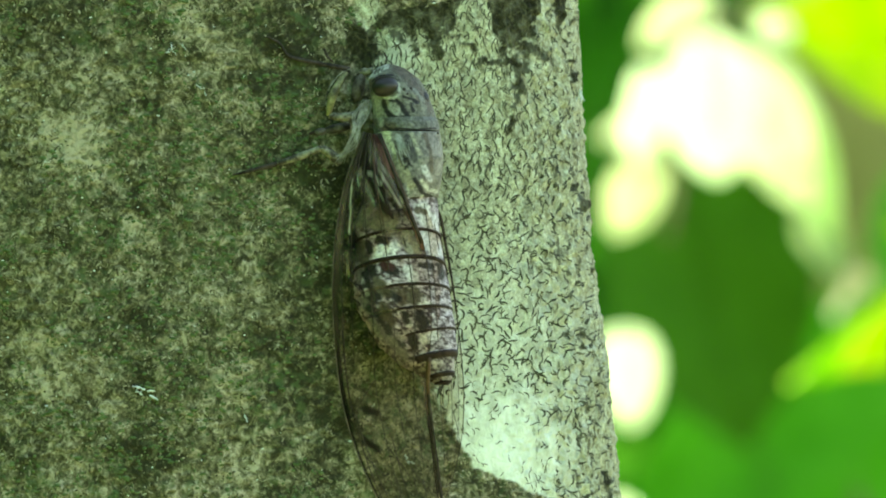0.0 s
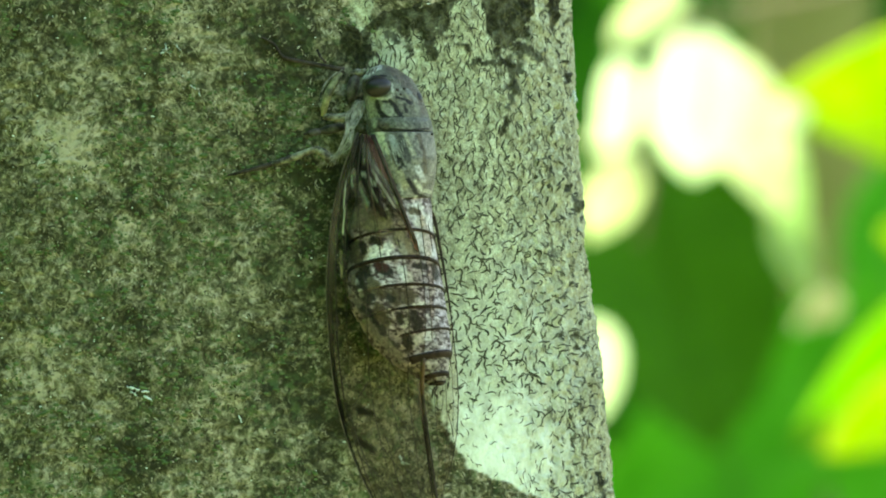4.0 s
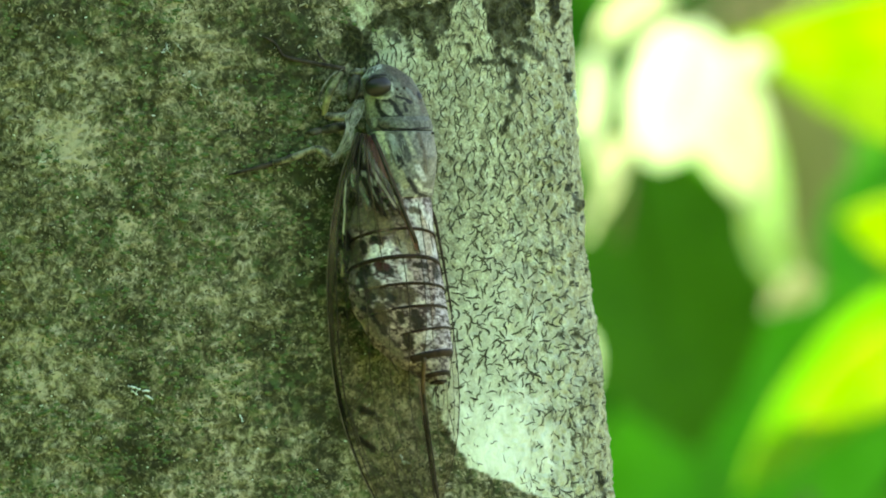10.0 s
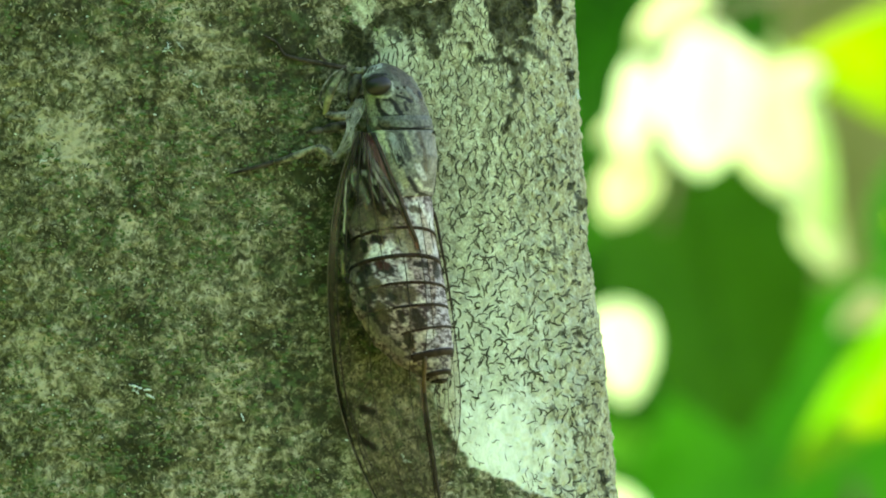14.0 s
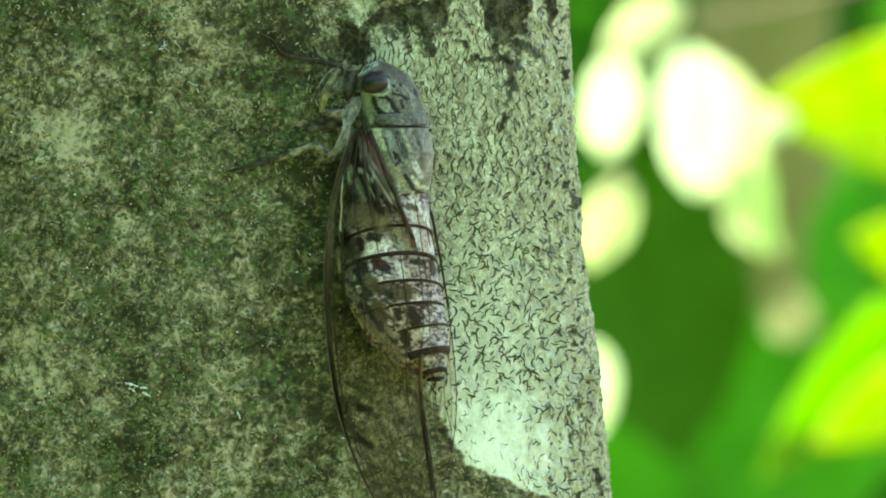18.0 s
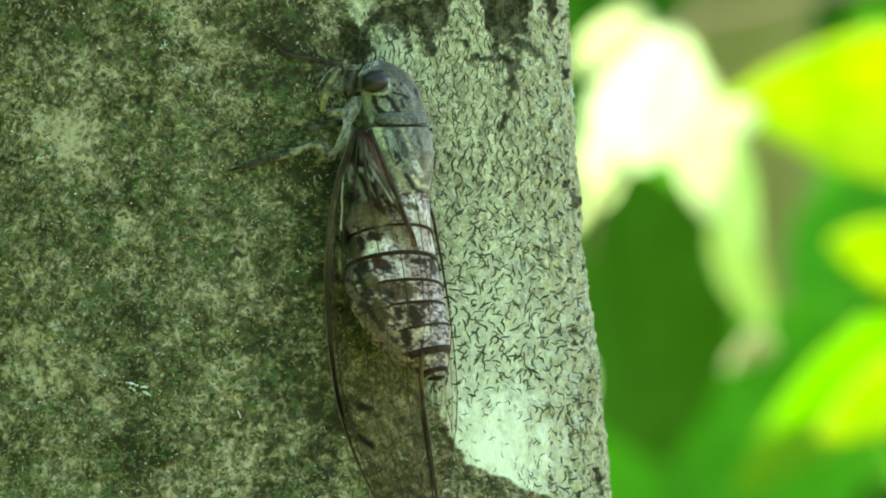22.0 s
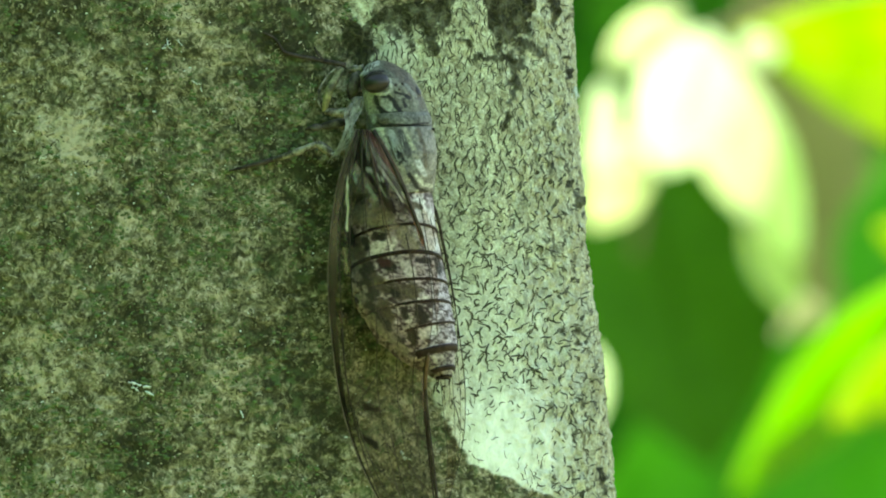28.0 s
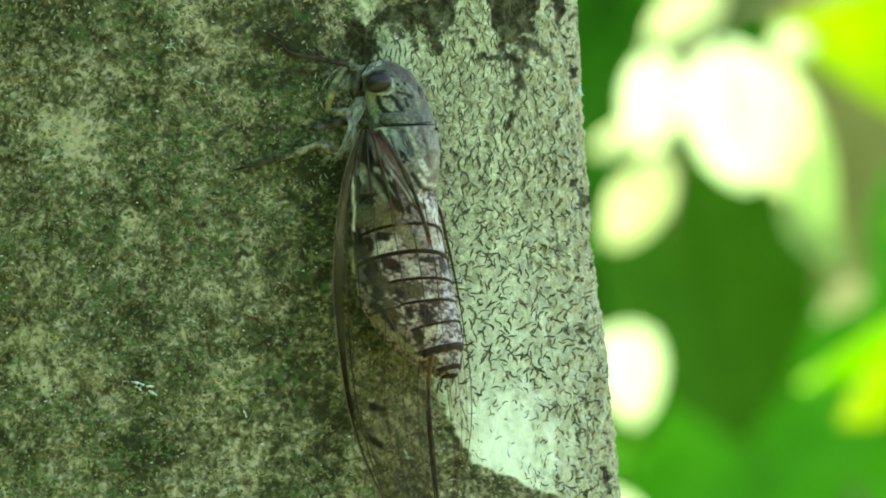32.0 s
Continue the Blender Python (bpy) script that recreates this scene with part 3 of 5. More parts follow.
moved_parts = []


def cp(uv, h):
    """A point h mm off the plain bark at plan (u, v), in the cicada's space."""
    return on_bark(uv[0], uv[1], h) - CO


def cpart(name, verts, faces, mat, parent=cicada, label="", moving=True):
    ob = obj(name, verts, faces, mat, parent, label)
    if moving and parent is cicada:
        moved_parts.append(ob)
    return ob


# body line: plan point, height over the bark, half width, half height (mm)
BODY = [
    ((-7.15, 21.78), 4.2, 0.4, 0.5), ((-7.01, 21.31), 4.4, 1.7, 1.5), ((-6.61, 20.11), 4.7, 3.1, 2.6), ((-6.01, 18.44), 5.0, 3.45, 3.4),
    ((-5.48, 16.44), 5.2, 3.6, 3.8), ((-5.21, 15.10), 5.3, 3.75, 4.1), ((-5.01, 13.43), 5.4, 3.85, 4.4), ((-4.88, 10.76), 5.6, 3.9, 4.7),
    ((-5.34, 8.08), 5.6, 4.2, 4.7), ((-5.81, 6.08), 5.5, 4.6, 4.6), ((-6.15, 2.74), 5.3, 5.05, 4.6), ((-5.81, -0.60), 5.1, 5.25, 4.6),
    ((-5.6, -3.94), 4.9, 5.8, 4.5), ((-5.2, -6.95), 4.7, 5.85, 4.3), ((-4.35, -9.29), 4.5, 5.4, 3.9), ((-3.5, -11.62), 4.3, 4.8, 3.3),
    ((-2.45, -13.63), 4.2, 3.4, 2.5), ((-1.2, -15.17), 4.1, 1.8, 1.7), ((-0.67, -16.10), 4.0, 0.6, 0.8)]


def body_at(s):
    """Centre, half width, half height of the body at s along BODY (index units)."""
    k = max(0, min(int(s), len(BODY) - 2))
    f = s - k
    (a, ha, wa, da), (b, hb, wb, db) = BODY[k], BODY[k + 1]
    c = cp(a, ha).lerp(cp(b, hb), f)
    return c, (wa + (wb - wa) * f) * MM, (da + (db - da) * f) * MM


def paint(ob, base, strokes, blotch=0.0, scale=0.7, blot=(0.038, 0.025, 0.028)):
    """Gives a mesh its colour pattern: base tones, blotches and strokes (colour, half width mm, points) laid in the plan."""
    n = len(ob.data.vertices)
    co = np.empty(n * 3)
    ob.data.vertices.foreach_get("co", co)
    co = co.reshape(-1, 3)
    u, v, y = (co[:, 0] + CO.x) / MM, (co[:, 2] + CO.z) / MM, (co[:, 1] + CO.y) / MM
    mott = fbm(u * 1.3 + 0.4 * y + 40, v * 1.3 + 40, 71, 4)[:, None]
    col = np.array(base[0]) * (1 - mott) + np.array(base[1]) * mott
    rag = fbm(u * 2.2 + 80, v * 2.2 + 80, 81, 3) - 0.5
    if blotch:
        b = smoothstep(1 - blotch - 0.04, 1 - blotch + 0.04, fbm(u * scale + 9, v * scale * 1.3 + 0.3 * y + 9, 91, 4))[:, None]
        col = col * (1 - b) + np.array(blot) * b
    for c, w, pts in strokes:
        d = np.full(n, 99.0)
        for (au, av), (bu, bv) in zip(pts, pts[1:]):
            h = np.clip(((u - au) * (bu - au) + (v - av) * (bv - av)) / ((bu - au) ** 2 + (bv - av) ** 2 + 1e-9), 0, 1)
            d = np.minimum(d, np.hypot(u - au - h * (bu - au), v - av - h * (bv - av)))
        k = smoothstep(w * 1.45, w * 0.85, d + rag * w * 1.2)[:, None]
        col = col * (1 - k) + np.array(c) * k
    at = ob.data.attributes.new("tone", "FLOAT_COLOR", "POINT")
    at.data.foreach_set("color", np.concatenate([col, np.ones((n, 1))], 1).astype(np.float32).ravel())
    return ob


def shell(name, s0, s1, n, mat, grow=lambda f: 0.0, arch=0.0, parent=cicada, label="", keel=0.0, segs=72, side=None, skew=0.0):
    """A closed ring-lofted piece of the body from s0 to s1; grow(f): mm by which it swells; arch: bow of its rings; side: share of the half width where it sinks in; skew: how far its rings slant."""
    verts, faces = [], []
    for i in range(n):
        f = i / (n - 1)
        for k in range(segs):
            w = 2 * math.pi * k / segs
            cx, cz = math.sin(w), math.cos(w)
            s = s0 + (s1 - s0) * f - arch * max(cz, -0.3) - skew * cx
            c, hw, hh = body_at(min(max(s, 0), len(BODY) - 1.001))
            g = grow(f) * MM
            if side is not None:
                g -= 0.45 * MM * float(smoothstep(side + 0.12, side - 0.12, cx))
            ridge = keel * MM * max(0, cz) ** 8
            verts.append(c + LATERAL * ((hw + g) * cx) + DORSAL * ((hh + g + ridge) * (cz if cz > 0 else cz * 0.85)))
    for i in range(n - 1):
        for k in range(segs):
            k2 = (k + 1) % segs
            faces.append((i * segs + k, i * segs + k2, (i + 1) * segs + k2, (i + 1) * segs + k))
    faces.append(tuple(range(segs))[::-1])
    faces.append(tuple(range((n - 1) * segs, n * segs)))
    return cpart(name, verts, faces, mat, parent, label)


def ellipsoid(center, axes, radii, n=20, m=14):
    verts, faces = [], []
    for i in range(m + 1):
        th = math.pi * i / m
        for k in range(n):
            ph = 2 * math.pi * k / n
            verts.append(center + axes[0] * (radii[0] * math.sin(th) * math.cos(ph)) + axes[1] * (radii[1] * math.sin(th) * math.sin(ph)) + axes[2] * (radii[2] * math.cos(th)))
    for i in range(m):
        for k in range(n):
            k2 = (k + 1) % n
            faces.append((i * n + k, i * n + k2, (i + 1) * n + k2, (i + 1) * n + k))
    return verts, faces


def body_h(uv, lift=0.0):
    """Height over the plain bark of the body's face at plan (u, v), plus lift, mm."""
    z = uv[1]
    k = next((i for i in range(len(BODY) - 1) if BODY[i + 1][0][1] <= z), len(BODY) - 2)
    f = (BODY[k][0][1] - z) / (BODY[k][0][1] - BODY[k + 1][0][1])
    c, hw, hh = body_at(k + min(max(f, 0), 0.999))
    x = uv[0] * MM - CO.x - c.x
    best = None
    for q in range(180):
        w = 2 * math.pi * q / 180
        p = LATERAL * (hw * math.sin(w)) + DORSAL * (hh * math.cos(w))
        d = abs(p.x - x) * 3 + p.y
        if best is None or d < best[0]:
            best = (d, p.y)
    return bark_y(*uv) - (best[1] + c.y + CO.y) / MM + lift


INK, DUSK, ASH, PALE = (0.010, 0.009, 0.007), (0.07, 0.06, 0.042), (0.125, 0.13, 0.108), (0.32, 0.33, 0.265)
head = paint(shell("head", 0.0, 4.9, 70, SKIN, segs=130, label="grey-green head with black markings"), ((0.035, 0.036, 0.025), (0.165, 0.165, 0.12)), (
    (DUSK, 0.55, ((-6.15, 21.31), (-4.61, 20.11), (-3.27, 18.11))), (PALE, 0.3, ((-9.62, 20.24), (-8.62, 20.91), (-7.48, 21.45))), ((0.20, 0.215, 0.17), 0.6, ((-8.55, 17.57), (-8.15, 16.64), (-8.02, 15.57))),
    (INK, 0.12, ((-9.09, 19.71), (-8.15, 20.38), (-6.68, 20.44))), ((0.19, 0.20, 0.165), 0.5, ((-6.68, 16.64), (-6.01, 16.10))), (INK, 0.24, ((-7.75, 17.44), (-7.55, 16.37), (-6.95, 15.63), (-6.01, 15.37), (-4.94, 15.43))), (INK, 0.22, ((-6.95, 17.57), (-6.15, 17.44), (-5.55, 16.77), (-5.21, 16.10), (-4.74, 15.50))),
    ((0.19, 0.20, 0.15), 0.45, ((-8.69, 17.70), (-8.28, 16.10), (-7.88, 15.10))), (DUSK, 0.09, ((-8.82, 20.64), (-8.62, 21.04))), (DUSK, 0.09, ((-8.42, 20.78), (-8.22, 21.25))), (DUSK, 0.09, ((-8.02, 20.91), (-7.82, 21.38))),
    (INK, 0.14, ((-4.68, 15.37), (-3.07, 15.23), (-2.00, 15.43))), (INK, 0.14, ((-5.48, 17.97), (-4.28, 17.57), (-3.74, 17.17))), (INK, 0.16, ((-4.48, 17.04), (-4.21, 16.17))),
    (PALE, 0.14, ((-6.01, 19.44), (-5.81, 18.24), (-6.55, 17.70), (-8.02, 17.84))), (DUSK, 0.25, ((-2.81, 17.70), (-2.14, 16.10))), (ASH, 0.2, ((-4.14, 18.77), (-3.07, 17.44)))))
paint(shell("pronotum", 4.85, 5.85, 24, SKIN, lambda f: 0.03 + 0.09 * math.sin(math.pi * f), arch=0.2, segs=130), ((0.045, 0.048, 0.04), (0.15, 0.155, 0.135)), (
    (DUSK, 0.5, ((-8.62, 15.17), (-7.48, 14.36), (-6.68, 14.36))), (INK, 0.1, ((-6.28, 14.16), (-3.94, 14.03), (-1.60, 14.23))), (INK, 0.14, ((-7.75, 14.63), (-6.95, 13.96), (-6.01, 13.96))), ((0.19, 0.20, 0.16), 0.3, ((-8.28, 15.70), (-8.02, 14.63)))))
# some pale strokes paint gloss, the dusky right one shade, among the markings
mesonotum = paint(shell("mesonotum", 5.75, 9.0, 70, SKIN, segs=130, grow= lambda f: 0.02 + 0.2 * math.sin(math.pi * f), keel=0.3), ((0.026, 0.025, 0.021), (0.24, 0.236, 0.2)), (
    (INK, 0.9, ((-8.95, 12.76), (-7.75, 10.09), (-6.28, 7.42))), ((0.42, 0.42, 0.28), 0.6, ((-7.7, 13.4), (-7.2, 11.9), (-6.5, 10.7))), ((0.17, 0.165, 0.09), 0.55, ((-6.3, 10.6), (-5.7, 9.4), (-5.0, 8.4))), ((0.20, 0.19, 0.12), 0.45, ((-5.48, 9.42), (-4.94, 8.62), (-4.41, 7.55))),
    (DUSK, 0.2, ((-5.75, 13.03), (-5.21, 11.29), (-4.74, 9.95))), (INK, 0.12, ((-5.08, 9.42), (-4.68, 10.22), (-4.41, 9.69))), ((0.25, 0.25, 0.18), 0.2, ((-4.41, 13.56), (-3.9, 12.3), (-3.4, 11.2))), ((0.30, 0.31, 0.30), 0.3, ((-6.0, 13.2), (-5.5, 11.8))), ((0.32, 0.33, 0.32), 0.3, ((-2.9, 9.6), (-2.2, 8.2))), (INK, 0.16, ((-5.4, 10.9), (-5.1, 10.2), (-4.9, 10.9))), ((0.055, 0.053, 0.05), 0.35, ((-5.0, 13.1), (-4.5, 11.8), (-4.0, 10.6))), (DUSK, 0.22, ((-2.81, 13.43), (-2.14, 11.29), (-2.00, 9.09))),
    (DUSK, 0.1, ((-6.41, 12.63), (-5.88, 10.76), (-5.34, 9.69))), (INK, 0.2, ((-4.01, 8.22), (-3.47, 7.28), (-2.94, 6.35))), (PALE, 0.2, ((-3.07, 7.95), (-2.41, 7.01), (-1.47, 6.75))), (DUSK, 0.3, ((-5.61, 6.75), (-4.81, 6.21))),
    (PALE, 0.16, ((-4.81, 7.01), (-4.54, 5.95), (-3.74, 5.41), (-3.07, 6.21))), (INK, 0.2, ((-2.67, 6.35), (-1.60, 5.95)))))
paint(shell("waist", 8.9, 10.0, 8, SKIN, lambda f: -0.12), (INK, DUSK), ())


def dome(parent, name, uv, h, radii, mat, label="", roll=0.0):
    """A rounded boss on the body, its axes turned by roll in the plan."""
    d = Vector((math.cos(roll), 0, math.sin(roll)))
    s = Vector((-d.z, 0, d.x))
    v, f = ellipsoid(cp(uv, h), (d, s, Vector((0, -1, 0))), [r * MM for r in radii])
    return cpart(name, v, f, mat, parent, label)


EYE_AT = (-7.62, 19.11)
dome(head, "eye", EYE_AT, body_h(EYE_AT, 0.1), (1.62, 1.25, 1.4), EYE, "glossy dark brown compound eye", roll=0.15)
dome(head, "eye", (-3.21, 17.57), body_h((-3.21, 17.57), -1.5), (0.9, 1.1, 1.0), EYE, "glossy dark brown compound eye")
for uv, r0 in (((-5.34, 18.77), 0.28), ((-4.54, 18.91), 0.24), ((-4.94, 18.24), 0.22)):
    dome(head, "ocellus", uv, body_h(uv, 0.0), (r0 * 0.7, r0 * 0.7, 0.15), DARK, "tiny brown simple eye")


def ribbon(name, pts, width, mat, parent, label="", n=14, taper=True):
    line = smooth_line([cp(p, h if h > 1.0 else body_h(p, h)) for p, h in pts], n)
    r = [width * MM * (0.35 + 0.65 * math.sin(math.pi * (0.12 + 0.76 * i / (n - 1))) if taper else 1.0) * random.uniform(0.7, 1.3) for i in range(n)]
    line = [p + Vector((random.uniform(-1, 1), 0, random.uniform(-1, 1))) * (width * 0.18 * MM) for p in line]
    v, f = tube(line, r)
    return cpart(name, v, f, mat, parent, label)


# dark markings and pale ridges of the head and thorax
for k in range(30):
    j1, j2 = random.uniform(-0.75, 0.55), random.uniform(-1.5, 0.6)
    a, b, c, d = (-9.55, 17.57), (-10.09, 15.70), (-11.09, 13.43), (-12.69, 10.36)
    ribbon("downy_fringe", [((a[0] + j1, a[1]), 4.4), ((b[0] + j2, b[1]), 4.8), ((c[0] + j1, c[1] + j2), 4.9), ((d[0] + j2, d[1] + j1), 3.2)], 0.036, DOWN, cicada, "white downy fringe")

for k in range(34):
    u, v = random.uniform(-7.2, -3.0), random.uniform(11.2, 13.2)
    drift, fall = random.uniform(0.2, 1.0), random.uniform(0.9, 2.0)
    ribbon("hair", [((u, v), 0.22), ((u + drift * 0.6, v - fall * 0.5), 0.3), ((u + drift, v - fall), 0.2)], 0.035, DOWN, mesonotum, "swept pale hair", n=8)

# abdomen: overlapping waxy rings with dark hind rims
RINGS = [(9.2, 10.45), (10.3, 11.45), (11.3, 12.4), (12.25, 13.3), (13.15, 14.5), (14.35, 15.95), (15.8, 17.2), (17.0, 17.95)]
SKEW = (0, 0, 0.05, 0.18, 0.4, 0.4, 0.3, 0.15)
WAX = ((0.08, 0.062, 0.07), (0.50, 0.455, 0.50))
# colour smudges; the whitest strokes are painted sheen highlights
SMUDGES_AND_SHEEN = (
    ((0.15, 0.14, 0.10), 1.2, ((-10.29, 3.74), (-6.95, 3.07))), ((0.42, 0.42, 0.42), 0.8, ((-3.27, 4.74), (-1.94, 2.74))), (DUSK, 0.35, ((-3.74, 4.61), (-2.81, 4.34))),
    ((0.19, 0.18, 0.14), 0.7, ((-5.0, 1.40), (-3.94, -0.27))), ((0.52, 0.51, 0.52), 0.55, ((-8.28, -0.33), (-6.28, 0.33))), (INK, 0.4, ((-8.15, 1.14), (-7.35, 0.87))), ((0.40, 0.40, 0.41), 0.8, ((-2.61, 1.40), (-1.27, -0.27))),
    (INK, 0.5, ((-7.48, -2.20), (-6.15, -2.74))), ((0.38, 0.375, 0.38), 0.6, ((-4.68, -2.61), (-4.14, -3.41))), (INK, 0.3, ((-3.27, -1.94), (-1.87, -2.07))), (INK, 0.35, ((-1.07, -1.94), (-0.80, -3.27))),
    (INK, 0.45, ((-9.62, -5.28), (-8.15, -5.61))), (DUSK, 0.7, ((-5.28, -5.95), (-3.94, -5.28))), ((0.38, 0.375, 0.38), 0.35, ((-3.21, -5.55), (-2.81, -6.08))), ((0.38, 0.375, 0.38), 0.35, ((-4.81, -8.48), (-4.54, -8.89))), (DUSK, 0.5, ((-3.34, -8.28), (-2.61, -8.75))),
    ((0.38, 0.375, 0.38), 0.5, ((-2.81, -10.62), (-1.27, -10.09))), (INK, 0.35, ((-4.28, -10.49), (-3.74, -11.29))), (INK, 0.7, ((-10.42, -1.94), (-8.95, -2.74))), ((0.03, 0.008, 0.007), 0.45, ((-7.62, -1.94), (-6.68, -2.20))), (INK, 0.6, ((-9.62, -4.34), (-8.82, -6.28))), ((0.38, 0.375, 0.38), 0.22, ((-9.62, -4.88), (-9.49, -5.41))),
    (DUSK, 0.8, ((-5.61, -5.55), (-3.74, -5.68))), (INK, 0.4, ((-6.41, -5.55), (-5.88, -5.95))), (INK, 0.55, ((-8.69, -7.68), (-8.02, -8.95))), (INK, 0.6, ((-3.21, -7.95), (-2.81, -8.89))), (INK, 0.35, ((-5.08, -7.68), (-4.81, -8.48))), (DUSK, 0.6, ((-7.48, -6.95), (-6.68, -8.62))), (DUSK, 0.6, ((-8.28, -3.94), (-7.22, -5.28))),
    (INK, 0.4, ((-6.28, -11.02), (-5.48, -11.42))), (INK, 0.5, ((-4.14, -10.36), (-3.87, -11.42))), ((0.52, 0.51, 0.52), 0.22, ((-8.95, -1.40), (-6.28, -0.87))), ((0.5, 0.5, 0.48), 0.2, ((-3.27, -6.61), (-2.14, -6.41))), ((0.5, 0.5, 0.48), 0.3, ((-9.62, -1.27), (-8.02, -0.94))), (DUSK, 0.9, ((-10.82, 0.73), (-10.02, -1.27))), (INK, 0.35, ((-9.49, 0.60), (-9.22, -0.33))),
    ((0.22, 0.21, 0.2), 0.5, ((-10.6, -2.2), (-10.2, -3.6))), ((0.22, 0.21, 0.2), 0.45, ((-9.9, -6.2), (-9.2, -7.3))), ((0.22, 0.21, 0.2), 0.5, ((-8.9, -8.6), (-8.0, -9.8))), (INK, 0.4, ((-9.3, -7.0), (-8.6, -7.4))),
    ((0.22, 0.21, 0.2), 0.45, ((-7.4, -10.2), (-6.2, -11.3))), (INK, 0.3, ((-9.9, -3.0), (-9.3, -4.0))), ((0.22, 0.21, 0.2), 0.4, ((-5.6, -12.0), (-4.9, -12.6))), (INK, 0.35, ((-7.2, -9.2), (-6.8, -9.9))))
for k, (a, b) in enumerate(RINGS):
    ring = shell("tergite", a + 0.12, b + 0.12, 24, SKIN, lambda f: -0.10 + 0.24 * f ** 0.6 if f < 0.97 else -0.1, arch=0.45, segs=150, skew=SKEW[k])
    lo, hi = BODY[min(int(b) + 1, 18)][0][1], BODY[max(int(a) - 1, 0)][0][1]
    paint(ring, WAX if k < 6 else ((0.055, 0.046, 0.042), (0.32, 0.29, 0.26)), [q for q in SMUDGES_AND_SHEEN if lo <= q[2][0][1] <= hi], 0.47, 2.8)
    rim = shell("rim", b + 0.12 - (0.07, 0.11, 0.08, 0.08, 0.08, 0.36, 0.3, 0.25)[k], b + 0.15, 5, RIM, lambda f: (0.13 if k < 5 else 0.24) + 0.07 * math.sin(math.pi * f), arch=0.45, parent=ring, label="dark hind rim", segs=110, skew=SKEW[k], side=(None, None, -0.62, -0.5, -0.5, -0.58, -0.75, None)[k])
shell("tail_tip", 17.3, 18.0, 5, DARK, lambda f: 0.05)
for a, b in (((-0.94, -16.10), (-0.40, -19.64)), ((-0.40, -15.97), (-0.80, -18.97)), ((0.07, -15.70), (0.00, -19.31)), ((-1.60, -16.23), (-0.60, -17.30))):
    ribbon("tail_hair", [(a, 3.6), (((a[0] + b[0]) / 2 + 0.15, (a[1] + b[1]) / 2), 2.6), (b, 1.2)], 0.035, DARK, cicada)


